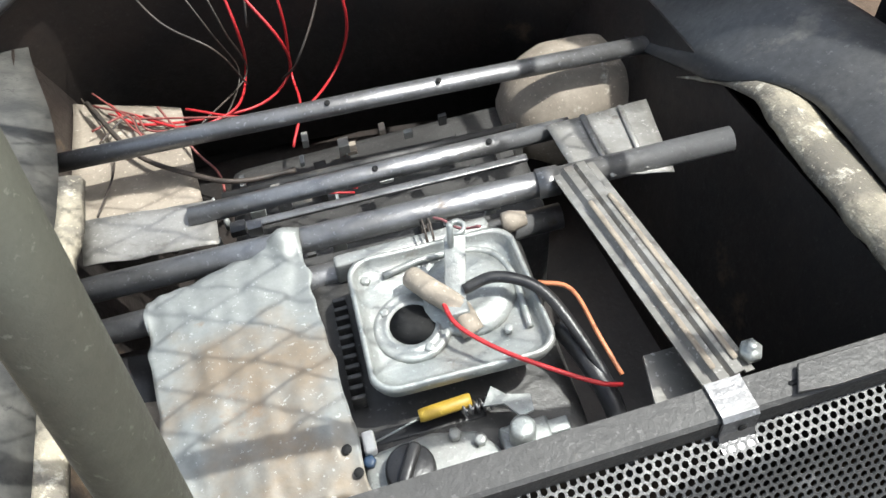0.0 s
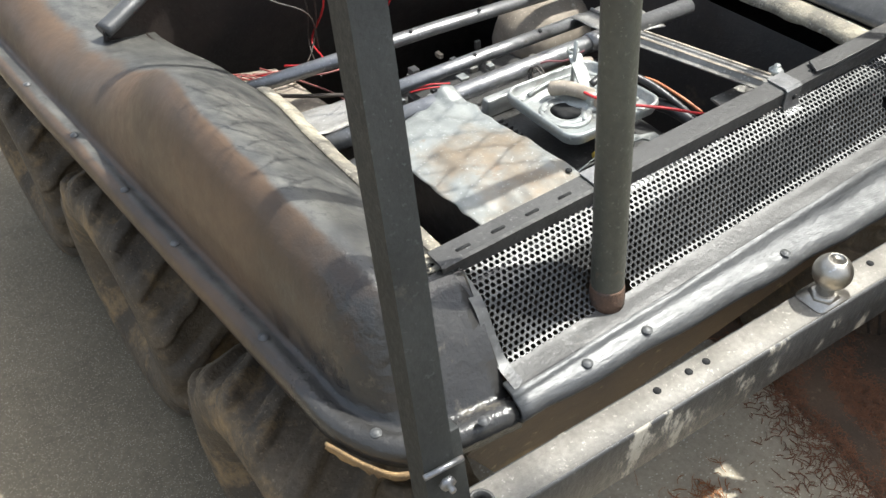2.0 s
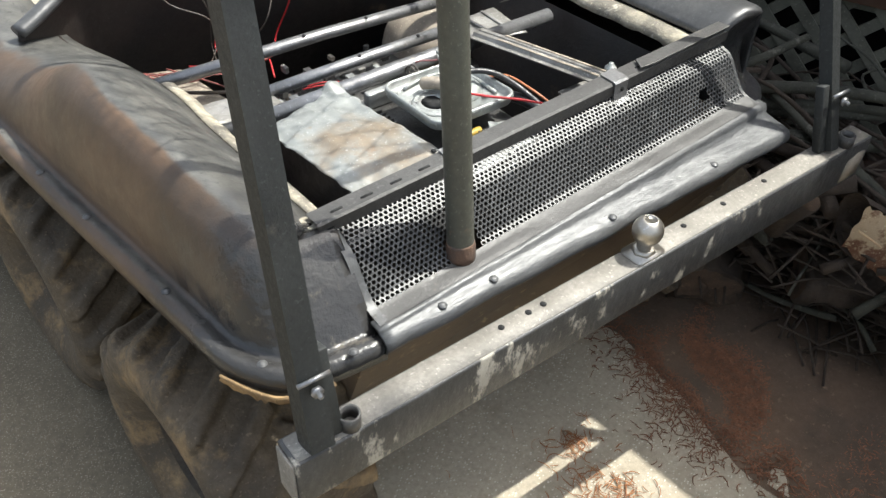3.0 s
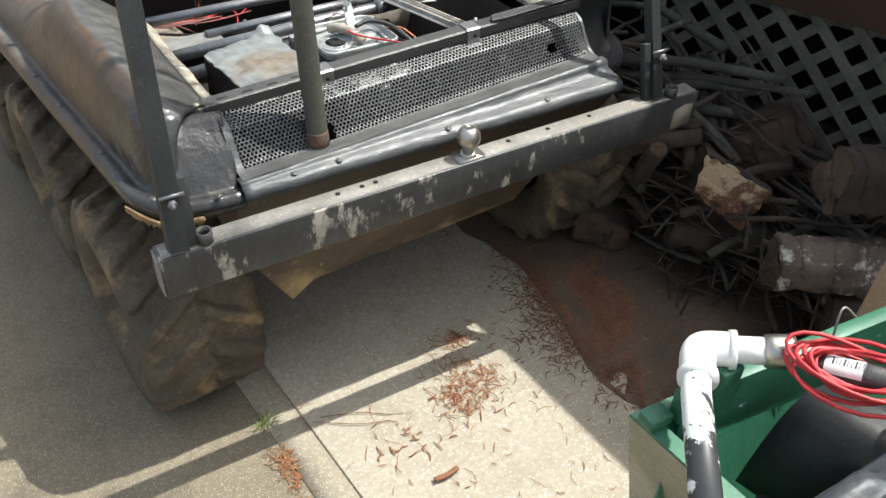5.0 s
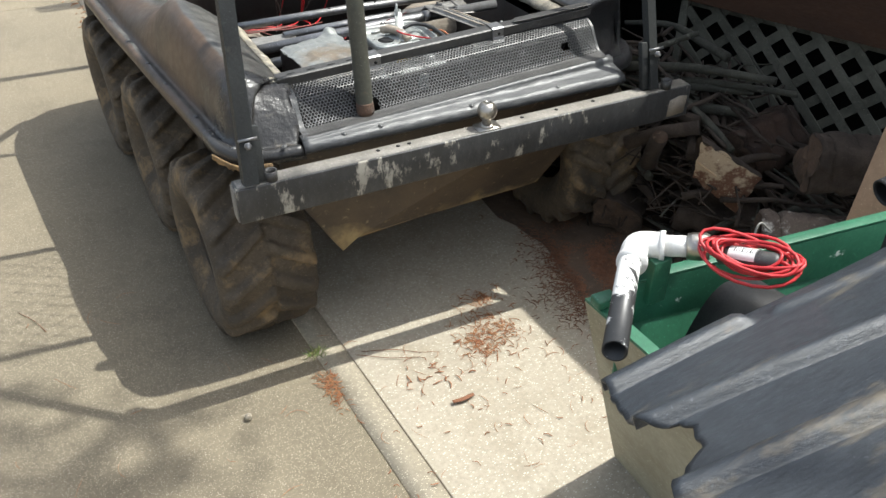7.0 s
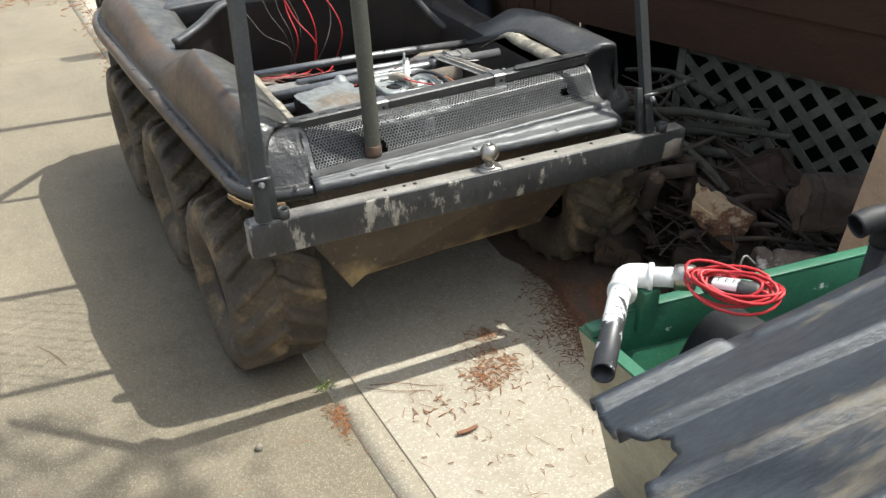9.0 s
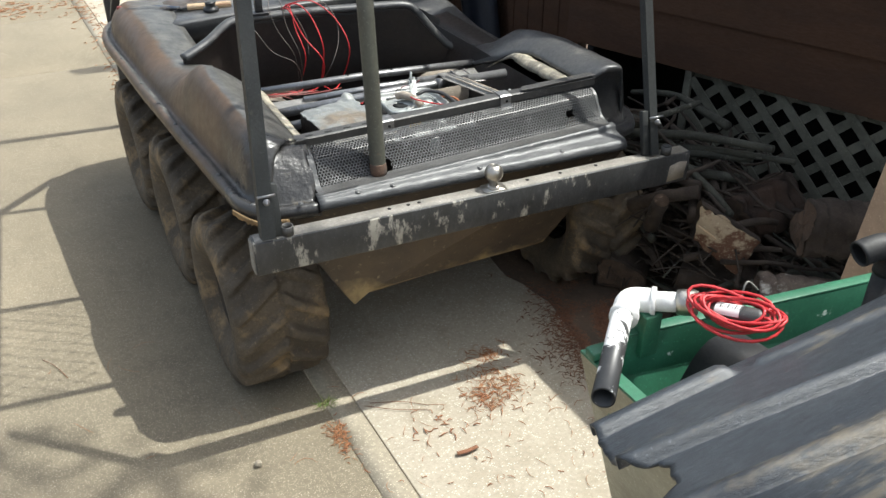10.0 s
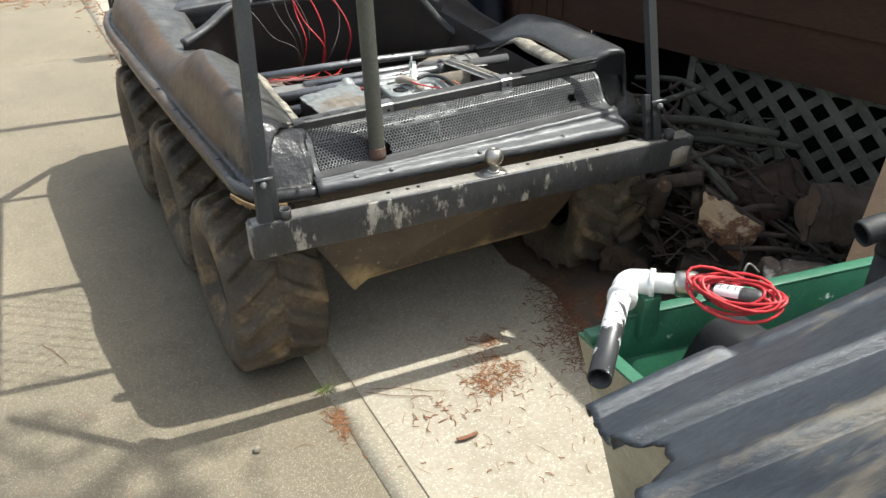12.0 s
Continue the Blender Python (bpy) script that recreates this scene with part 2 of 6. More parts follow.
CHROME = mat("tarnished_chrome", (0.50, 0.47, 0.42), 0.36, 1.0, second=(0.5, 0.46, 0.4), scale=30, wear=(0.3, 0.24, 0.18), wear_at=(0.66, 0.8), wear_scale=60, rough2=0.6)
RUBBER = mat("muddy_tyre_rubber", (0.115, 0.086, 0.054), 0.75, second=(0.052, 0.042, 0.031), spread=(0.40, 0.6), scale=6, wear=(0.26, 0.175, 0.085), wear_at=(0.54, 0.72), wear_scale=8, bump=0.9, bump_scale=60, grain=0.3)
BLACKPLASTIC = mat("black_plastic", (0.018, 0.018, 0.02), 0.35, second=(0.03, 0.029, 0.028), scale=20, wear=(0.12, 0.11, 0.1), wear_at=(0.64, 0.76), wear_scale=30, bump=0.2)
MATTBLACK = mat("matt_black_pipe", (0.010, 0.010, 0.011), 0.6, second=(0.022, 0.021, 0.02), scale=14, wear=(0.06, 0.055, 0.05), wear_at=(0.66, 0.78), wear_scale=24, bump=0.15)
REDWIRE = mat("red_insulation", (0.50, 0.025, 0.03), 0.45, second=(0.40, 0.02, 0.025), scale=30)
FADEDRED = mat("dusty_red_insulation", (0.26, 0.07, 0.06), 0.6, second=(0.18, 0.07, 0.06), scale=30)
DARKWIRE = mat("grey_brown_insulation", (0.07, 0.055, 0.045), 0.5, second=(0.04, 0.035, 0.03), scale=30)
TAN = mat("tan_board", (0.32, 0.275, 0.22), 0.75, second=(0.22, 0.185, 0.145), scale=9, wear=(0.55, 0.5, 0.42), wear_at=(0.62, 0.72), wear_scale=15, bump=0.3)
GREEN = mat("green_enamel", (0.036, 0.145, 0.082), 0.42, second=(0.024, 0.105, 0.058), scale=6, wear=(0.5, 0.55, 0.5), wear_at=(0.66, 0.69), wear_scale=17, bump=0.15, rough2=0.7)
BEIGE = mat("weathered_beige_panel", (0.40, 0.37, 0.27), 0.7, second=(0.28, 0.25, 0.17), scale=4, wear=(0.15, 0.16, 0.08), wear_at=(0.64, 0.8), wear_scale=5, bump=0.2)
LINER = mat("black_ribbed_plastic", (0.042, 0.048, 0.056), 0.46, second=(0.030, 0.036, 0.045), scale=4, wear=(0.22, 0.18, 0.12), wear_at=(0.58, 0.78), wear_scale=5, bump=0.4, bump_scale=120, rough2=0.75,
            grain=0.4, stretch=(0.4, 1.2, 1.2), speck=0.6)
def smeared():
    """Black pipe plastic with white primer wiped over the end by the elbow."""
    m = bpy.data.materials.new("white_smeared_abs")
    m.use_nodes = True
    nt = m.node_tree
    b = nt.nodes["Principled BSDF"]
    tc = nt.nodes.new("ShaderNodeTexCoord")
    so = nt.nodes.new("ShaderNodeSeparateXYZ")
    nt.links.new(tc.outputs["Object"], so.inputs[0])
    add = nt.nodes.new("ShaderNodeMath")
    add.operation = "ADD"
    nt.links.new(noise_tex(nt, 30, 6, 0.7, (1.6, 0.5, 1.6), 2.0), add.inputs[0])
    nt.links.new(span(nt, so.outputs["Y"], -0.96, -0.78, -0.10, 0.17), add.inputs[1])
    mask = span(nt, add.outputs[0], 0.54, 0.58)
    nt.links.new(mix(nt, mask, mix(nt, noise_tex(nt, 40, 4), (0.02, 0.02, 0.021), (0.05, 0.05, 0.05)), (0.72, 0.72, 0.70)), b.inputs["Base Color"])
    b.inputs["Roughness"].default_value = 0.4
    return m


PVC = smeared()
WHITE = mat("white_pvc", (0.80, 0.80, 0.78), 0.4, second=(0.68, 0.67, 0.64), scale=18, wear=(0.35, 0.35, 0.34), wear_at=(0.66, 0.74), wear_scale=26)
BROWNWALL = mat("brown_painted_siding", (0.055, 0.023, 0.009), 0.85, second=(0.040, 0.017, 0.007), scale=3, bump=0.2, stretch=(1, 1, 4), speck=0.0)
LATTICE = mat("weathered_lattice", (0.14, 0.135, 0.105), 0.7, second=(0.075, 0.073, 0.055), scale=8, wear=(0.06, 0.055, 0.045), wear_at=(0.58, 0.7), wear_scale=14, bump=0.15)
GREYBARK = mat("grey_weathered_bark", (0.062, 0.06, 0.045), 0.9, second=(0.033, 0.032, 0.024), scale=14, wear=(0.16, 0.15, 0.125), wear_at=(0.6, 0.7), wear_scale=22, bump=0.9, bump_scale=60)
ENDGRAIN = mat("weathered_end_grain", (0.095, 0.06, 0.038), 0.9, second=(0.045, 0.03, 0.02), scale=16, wear=(0.17, 0.12, 0.08), wear_at=(0.6, 0.7), wear_scale=30, bump=1.0, bump_scale=70)
REDBARK = mat("reddish_bark", (0.06, 0.034, 0.022), 0.9, second=(0.035, 0.023, 0.017), scale=9, wear=(0.2, 0.165, 0.13), wear_at=(0.64, 0.74), wear_scale=20, bump=1.0, bump_scale=55)
TORNBARK = mat("torn_pale_bark", (0.14, 0.105, 0.08), 0.9, second=(0.07, 0.05, 0.04), scale=14, wear=(0.50, 0.46, 0.40), wear_at=(0.56, 0.66), wear_scale=20, bump=1.0, bump_scale=60)
BARK = mat("bark", (0.034, 0.024, 0.017), 0.95, second=(0.062, 0.045, 0.033), scale=12, wear=(0.13, 0.11, 0.09), wear_at=(0.64, 0.76), wear_scale=24, bump=1.0, bump_scale=60)
ROTWOOD = mat("split_wood_rot", (0.50, 0.38, 0.25), 0.75, second=(0.13, 0.05, 0.025), spread=(0.50, 0.60), scale=13, wear=(0.62, 0.50, 0.36), wear_at=(0.62, 0.74), wear_scale=16, bump=0.9, bump_scale=50,
              stretch=(0.6, 2.2, 1.6), lean=("Z", 0.28, 0.43, 0.26, -0.12))
WOOD = mat("split_wood", (0.52, 0.37, 0.22), 0.7, second=(0.30, 0.14, 0.06), spread=(0.5, 0.66), scale=6, wear=(0.6, 0.48, 0.33), wear_at=(0.55, 0.7), wear_scale=12, bump=0.6, stretch=(1, 1, 6))
LITTER = mat("dry_catkins", (0.30, 0.12, 0.055), 0.85, second=(0.22, 0.10, 0.05), scale=40)
MULCH = mat("dark_bark_mulch", (0.21, 0.095, 0.05), 0.9, second=(0.14, 0.07, 0.04), scale=40)
NEEDLE = mat("dry_pine_needles", (0.26, 0.105, 0.045), 0.85, second=(0.34, 0.17, 0.075), scale=40)
YELLOW = mat("yellow_ochre_plastic", (0.42, 0.29, 0.04), 0.45, second=(0.35, 0.22, 0.03), scale=30)
PAPER = mat("paper_label", (0.78, 0.78, 0.76), 0.6, second=(0.7, 0.7, 0.68), scale=30)
INK = mat("black_print", (0.02, 0.02, 0.02), 0.6)
BLUE = mat("navy_tarp", (0.012, 0.016, 0.028), 0.6, second=(0.008, 0.01, 0.016), scale=6, bump=0.4, bump_scale=12)
# Near-black colour stands in for the shade inside holes and recesses.
DEEP_SHADE = mat("deep_shade_black", (0.008, 0.008, 0.008), 0.9)
ORANGE = mat("torn_fibreglass", (0.34, 0.22, 0.10), 0.85, second=(0.17, 0.11, 0.055), scale=30, bump=0.8)
BLUEPART = mat("dull_blue_paint", (0.03, 0.055, 0.10), 0.5)


# ---- mesh helpers ----
def part(name, bm, material, parent=None, label="", smooth=True):
    me = bpy.data.meshes.new(name)
    bmesh.ops.recalc_face_normals(bm, faces=bm.faces)
    for f in bm.faces:
        f.smooth = smooth
    bm.to_mesh(me)
    bm.free()
    me.materials.append(material)
    ob = new(name, me)
    ob.parent = parent
    return tagged(ob, label)


def thing(name, label, category, at=(0, 0, 0), group="", kind=""):
    return tagged(new(name), label, category, group, kind)


def merge(*bms):
    out = bmesh.new()
    for b in bms:
        me = bpy.data.meshes.new("tmp")
        b.to_mesh(me)
        b.free()
        out.from_mesh(me)
        bpy.data.meshes.remove(me)
    return out


def box(x0, x1, y0, y1, z0, z1, bevel=0.002, m=None):
    bm = bmesh.new()
    bmesh.ops.create_cube(bm, size=1.0)
    bmesh.ops.transform(bm, matrix=Matrix.LocRotScale(((x0 + x1) / 2, (y0 + y1) / 2, (z0 + z1) / 2), None, (x1 - x0, y1 - y0, z1 - z0)), verts=bm.verts)
    if bevel:
        bmesh.ops.bevel(bm, geom=list(bm.edges), offset=min(bevel, 0.45 * min(x1 - x0, y1 - y0, z1 - z0)), segments=2, affect="EDGES", profile=0.5)
    if m:
        bmesh.ops.transform(bm, matrix=m, verts=bm.verts)
    return bm


def along(a, b, up=(0, 0, 1)):
    """A frame at a whose x axis points to b."""
    x = (Vector(b) - Vector(a)).normalized()
    y = Vector(up).cross(x).normalized()
    return Matrix.Translation(a) @ Matrix((x, y, x.cross(y))).transposed().to_4x4()


def bar(a, b, w, h, bevel=0.002, up=(0, 0, 1)):
    """A box of width w (level) and height h along a line."""
    n = (Vector(b) - Vector(a)).length
    return box(0, n, -w / 2, w / 2, -h / 2, h / 2, bevel, along(a, b, up))


def catmull(pts, n):
    p = [Vector(q) for q in pts]
    p = [p[0] * 2 - p[1]] + p + [p[-1] * 2 - p[-2]]
    out = []
    for i in range(1, len(p) - 2):
        for k in range(n):
            t = k / n
            a, b, c, d = p[i - 1 : i + 3]
            out.append(0.5 * (2 * b + (c - a) * t + (2 * a - 5 * b + 4 * c - d) * t * t + (3 * b - a - 3 * c + d) * t**3))
    return out + [p[-2]]


def sweep(pts, radius, seg=8, closed=True, radii=None, squash=1.0):
    """A round bar along points; radii: one for each point."""
    bm = bmesh.new()
    pts = [Vector(q) for q in pts]
    side, rings = None, []
    for i, q in enumerate(pts):
        d = (pts[min(i + 1, len(pts) - 1)] - pts[max(i - 1, 0)]).normalized()
        if side is None:
            side = d.cross(Vector((0, 0, 1)) if abs(d.z) < 0.9 else Vector((1, 0, 0))).normalized()
        side = (side - d * side.dot(d)).normalized()
        other = d.cross(side)
        r = radii[i] if radii else radius
        rings.append([bm.verts.new(q + r * (math.cos(a) * side + squash * math.sin(a) * other)) for a in (2 * math.pi * k / seg for k in range(seg))])
    for a, b in zip(rings, rings[1:]):
        for k in range(seg):
            bm.faces.new((a[k], a[(k + 1) % seg], b[(k + 1) % seg], b[k]))
    if closed:
        bm.faces.new(rings[0][::-1])
        bm.faces.new(rings[-1])
    return bm


def pipe(pts, outer, inner, seg=20):
    """A hollow pipe with open ends."""
    a, b = sweep(pts, outer, seg, False), sweep(pts, inner, seg, False)
    bm = merge(a, b)
    bm.verts.ensure_lookup_table()
    n = len(pts) * seg
    for first in (0, (len(pts) - 1) * seg):
        for k in range(seg):
            i, j = first + k, first + (k + 1) % seg
            bm.faces.new((bm.verts[i], bm.verts[j], bm.verts[n + j], bm.verts[n + i]))
    return bm


def lathe(profile, seg=28, m=None):
    """Turns (radius, height) about z."""
    bm = bmesh.new()
    rings = [[bm.verts.new((max(r, 1e-5) * math.cos(a), max(r, 1e-5) * math.sin(a), z)) for a in (2 * math.pi * k / seg for k in range(seg))] for r, z in profile]
    for a, b in zip(rings, rings[1:]):
        for k in range(seg):
            bm.faces.new((a[k], a[(k + 1) % seg], b[(k + 1) % seg], b[k]))
    bm.faces.new(rings[0][::-1])
    bm.faces.new(rings[-1])
    bmesh.ops.remove_doubles(bm, verts=bm.verts, dist=5e-5)
    if m:
        bmesh.ops.transform(bm, matrix=m, verts=bm.verts)
    return bm


def grid(rows, closed=False):
    bm = bmesh.new()
    vs = [[bm.verts.new(q) for q in row] for row in rows]
    for a, b in zip(vs, vs[1:]):
        n = len(a)
        for k in range(n if closed else n - 1):
            bm.faces.new((a[k], a[(k + 1) % n], b[(k + 1) % n], b[k]))
    return bm


def prism(outline, depth, m=None, bevel=0.0):
    """A flat outline in x and y, pulled up by depth."""
    bm = bmesh.new()
    f = bm.faces.new([bm.verts.new((x, y, 0)) for x, y in outline])
    up = bmesh.ops.extrude_face_region(bm, geom=[f])["geom"]
    bmesh.ops.translate(bm, vec=(0, 0, depth), verts=[v for v in up if isinstance(v, bmesh.types.BMVert)])
    if bevel:
        bmesh.ops.bevel(bm, geom=list(bm.edges), offset=bevel, segments=2, affect="EDGES", profile=0.5)
    if m:
        bmesh.ops.transform(bm, matrix=m, verts=bm.verts)
    return bm


def roundrect(x0, x1, y0, y1, r, n=6):
    out = []
    for cx, cy, a in ((x1 - r, y1 - r, 0), (x0 + r, y1 - r, 90), (x0 + r, y0 + r, 180), (x1 - r, y0 + r, 270)):
        out += [(cx + r * math.cos(radians(a + 90 * k / n)), cy + r * math.sin(radians(a + 90 * k / n))) for k in range(n + 1)]
    return out


def shell(ob, thickness):
    s = ob.modifiers.new("thickness", "SOLIDIFY")
    s.thickness, s.offset = thickness, -1
    return ob


def smoothed(keys, xs):
    """A smooth curve through (x, value) keys, at xs."""
    kx, kv = zip(*keys)
    kx, kv = np.array(kx), np.array(kv)
    slope = np.gradient(kv, kx)
    out = []
    for x in xs:
        i = int(np.clip(np.searchsorted(kx, x) - 1, 0, len(kx) - 2))
        h = kx[i + 1] - kx[i]
        t = (x - kx[i]) / h
        out.append(kv[i] * (2 * t**3 - 3 * t * t + 1) + slope[i] * h * (t**3 - 2 * t * t + t) + kv[i + 1] * (3 * t * t - 2 * t**3) + slope[i + 1] * h * (t**3 - t * t))
    return out


AXIS = radians(5.0)
MID = Vector((0.673, 0.13))


def body(x, y, z=0.0):
    """From the vehicle's own axes (x right of its middle, y ahead of its tail) to the world."""
    return Vector((MID.x + x * math.cos(AXIS) - y * math.sin(AXIS), MID.y + x * math.sin(AXIS) + y * math.cos(AXIS), z))


def mirrored(p):
    """The same place on the vehicle's other side."""
    dx, dy = p[0] - MID.x, p[1] - MID.y
    bx, by = dx * math.cos(AXIS) + dy * math.sin(AXIS), -dx * math.sin(AXIS) + dy * math.cos(AXIS)
    return body(-bx, by, p[2])


# ---- ground ----
def joint_x(y):
    return 0.172 - 0.090 * y


ground = part("ground", grid([[(x, y, -0.03) for x in (-400, -60, -8, 8, 60, 400)] for y in (-400, -60, -8, 8, 60, 400)]), SOIL)
tagged(ground, "dark bare soil with leaf litter", "ground", kind="structure")
pavement = tagged(new("pavement"), "concrete driveway of jointed slabs", "driveway", kind="structure")
cuts = [-7.0, -2.45, 3.49, 4.60, 8.2]
for i, (ya, yb) in enumerate(zip(cuts, cuts[1:])):
    for xa, xb, m in ((-5.0, 0.0, CONCRETE_L), (0.086, 1.48, CONCRETE_R)):
        bm = bmesh.new()
        g = 0.0025
        lo = [Vector((joint_x(y) + x, y, z)) for z in (-0.1, 0.0) for x, y in ((xa + g, ya + g), (xb - g, ya + g), (xb - g, yb - g), (xa + g, yb - g))]
        v = [bm.verts.new(q) for q in lo]
        for f in ((0, 1, 2, 3), (4, 5, 6, 7), (0, 1, 5, 4), (1, 2, 6, 5), (2, 3, 7, 6), (3, 0, 4, 7)):
            bm.faces.new([v[k] for k in f])
        bmesh.ops.bevel(bm, geom=[e for e in bm.edges if all(w.co.z > -0.01 for w in e.verts)], offset=0.003, segments=2, affect="EDGES", profile=0.5)
        part("slab", bm, m, pavement)
    bm = box(0, 1, 0, 1, 0, 1, 0)
    for v in bm.verts:
        y = ya + 0.006 + v.co.y * (yb - ya - 0.012)
        v.co = (joint_x(y) + 0.0015 + v.co.x * 0.083, y, -0.1 + v.co.z * 0.0985)
    part("edging_strip", bm, CONCRETE_M, pavement)
part("joint_filling", grid([[(joint_x(y) + x, y, -0.012) for x in (-5.0, -0.02, 0.10, 1.48)] for y in (-7, 0, 8.2)]), JOINT, pavement)

bed = []
for j in range(60):
    y = -0.95 + j * 0.072
    edge_x = 1.02 + 0.07 * noise.noise(Vector((y * 2.3, 0, 0))) + 0.035 * noise.noise(Vector((y * 9, 4, 0))) + 0.25 * max(0.0, -y - 0.25)
    bed.append([(edge_x, y, 0.0008)] + [(edge_x + (1.97 - edge_x) * u, y, 0.004 + 0.014 * u + 0.01 * noise.noise(Vector((u * 9, y * 9, 0)))) for u in (0.06, 0.15, 0.3, 0.5, 0.75, 1.0)])
part("soil_bed", grid(bed), SOIL, ground, "dark soil spilled over the slab edge")

# ---- house, lattice, roof edge ----
wall = tagged(new("wall_east"), "dark reddish-brown painted lap siding house wall", "wall", kind="structure")
WX = 1.90
for i in range(7):
    z0 = 0.59 + i * 0.202
    bm = bmesh.new()
    prof = [(WX - 0.022, z0), (WX - 0.008, z0 + 0.207), (WX + 0.06, z0 + 0.207), (WX + 0.06, z0)]
    rings = [[bm.verts.new((x, y, z)) for x, z in prof] for y in (-4.2, 1.33)]
    for k in range(4):
        bm.faces.new((rings[0][k], rings[0][(k + 1) % 4], rings[1][(k + 1) % 4], rings[1][k]))
    bm.faces.new(rings[0]); bm.faces.new(rings[1])
    part("siding_board", bm, BROWNWALL, wall, smooth=False)
part("wall_core", box(WX + 0.061, WX + 0.9, -4.2, 1.33, 0.57, 2.01, 0), BROWNWALL, wall)
# Black sheets paint in the deep shade behind the lattice openings.
part("crawl_space_back", box(WX + 0.55, WX + 0.6, -4.2, 1.33, -0.05, 0.57, 0), DEEP_SHADE, wall)
part("crawl_space_end", box(WX + 0.16, WX + 0.548, 1.29, 1.33, -0.05, 0.57, 0), DEEP_SHADE, wall)
WALL_TURN = Matrix.Translation((1.864, 0.716, 0.018)) @ Matrix.Rotation(radians(24.5), 4, "Z") @ Matrix.Translation((-(WX - 0.022), -0.775, 0.0))
wall.matrix_basis = WALL_TURN
lattice = tagged(new("lattice_skirting"), "weathered grey-white diamond lattice skirting under the house wall", "lattice", kind="structure")
for sgn, x in ((1, WX + 0.012), (-1, WX + 0.021)):
    for i in range(-6, 28):
        y0 = -1.6 + i * 0.127
        pts = []
        za, zb = -0.02, 0.582
        ya, yb = (y0, y0 + sgn * (zb - za))
        lo_y, hi_y = -1.6, 0.748
        # clip the strip to the panel
        t0, t1 = 0.0, 1.0
        for lim, s in ((lo_y, 1), (hi_y, -1)):
            fa, fb = s * (ya - lim), s * (yb - lim)
            if fa < 0 and fb < 0:
                t1 = -1
            elif fa < 0:
                t0 = max(t0, fa / (fa - fb))
            elif fb < 0:
                t1 = min(t1, fa / (fa - fb))
        if t1 - t0 < 0.08:
            continue
        a = Vector((x, ya + (yb - ya) * t0, za + (zb - za) * t0))
        b = Vector((x, ya + (yb - ya) * t1, za + (zb - za) * t1))
        part("lattice_strip", bar(a, b, 0.008, 0.034, 0.001, up=Vector((1, 0, 0)).cross(b - a)), LATTICE, lattice, smooth=False)
part("end_trim", box(WX + 0.004, WX + 0.026, 0.745, 0.775, -0.02, 0.585, 0.002), LATTICE, lattice)

part("backing_rail", box(WX + 0.028, WX + 0.04, -1.6, 0.745, 0.555, 0.585, 0.001), LATTICE, lattice)
lattice.matrix_basis = WALL_TURN

roof = tagged(new("roof_eave"), "dark boarded roof eave over the house wall", "roof", kind="structure")
part("eave_boards", prism([(1.885, 0.60), (2.33, -4.3), (4.6, -4.3), (3.6, 1.0), (2.6, 1.9), (1.60, 1.40)], 0.04, Matrix.Translation((0, 0, 2.03)), 0.004), BROWNWALL, roof)

shed = tagged(new("wall_north"), "dark weathered board wall in deep shade, side wall added as shade caster", "wall", kind="structure")
for i in range(14):
    x = 0.9 + i * 0.16
    part("board", box(x, x + 0.152, 3.3, 3.33, -0.02, 2.3, 0.003), BROWNWALL, shed, smooth=False)
part("backing", box(0.88, 3.2, 3.34, 3.4, -0.02, 2.3, 0), TUB, shed)
# Side wall added to keep the ground in front of it in shade.
for i in range(10):
    y = 1.70 + i * 0.16
    part("board", box(1.98, 2.01, y, y + 0.152, -0.02, 2.3, 0.003), BROWNWALL, shed, smooth=False)
part("backing", box(2.02, 2.06, 1.70, 3.3, -0.02, 2.3, 0), TUB, shed)
# the engine bay sinks and stretches a little towards the dash
BAY = """cross_tube tube_hole tube_sleeve rod cover_sheet cover_sheet_edge sheet_hole small_grey_sheet tan_board ribbed_bracket bracket_rib hat_strut strut_stripe mount_plate mount_nut block air_cleaner_pan intake_ring
intake_throat pan_hump pan_rib pan_bolt bracket bracket_leg stud bracket_eye tan_duct black_hose fat_hose red_lead orange_lead rocker_cover filler_cap cap_grip cover_bolt carburettor linkage_plate spring tray
resistor resistor_wire plug cooling_fin upper_shroud shroud_nut fitting gearcase link_bar terminal tank belt_drum drum_band""".split()
SAG = [
         (-0.0122, -0.0104, 0.0154),
         (0.0112, 0.0144, -0.0107),
         (0.0142, 0.0749, -0.0252),
         (0.0699, 0.0749, -0.0760),
         (0.1734, 0.1488, -0.0633),
         (0.0315, 0.1417, -0.0817),
]


def settled(p):
    x, y = min(max(p.x, 0.1), 1.3) - 0.65, min(p.y, 1.02) - 0.2
    return p + sum((Vector(c) * k for c, k in zip(SAG, (1.0, x, y, x * x, x * y, y * y))), Vector())


# ---- the vehicle ----
car = thing("amphibious_vehicle", "stripped six-wheeled amphibious vehicle, black with mud, engine bay open", "vehicle")
LIP = [(0.203, 0.082), (0.105, 0.092), (0.045, 0.118), (-0.002, 0.19), (-0.02, 0.30), (-0.042, 0.46), (-0.062, 0.60), (-0.08, 0.73), (-0.105, 0.92),
       (-0.133, 1.12), (-0.165, 1.4), (-0.20, 1.72), (-0.185, 1.90), (-0.12, 2.02), (0.0, 2.08), (0.20, 2.11)]
lip = catmull([(x, y, 0) for x, y in LIP], 5)
arc = [0.0]
for a, b in zip(lip, lip[1:]):
    arc.append(arc[-1] + (b - a).length)
at_key = [arc[5 * i] for i in range(len(LIP))]
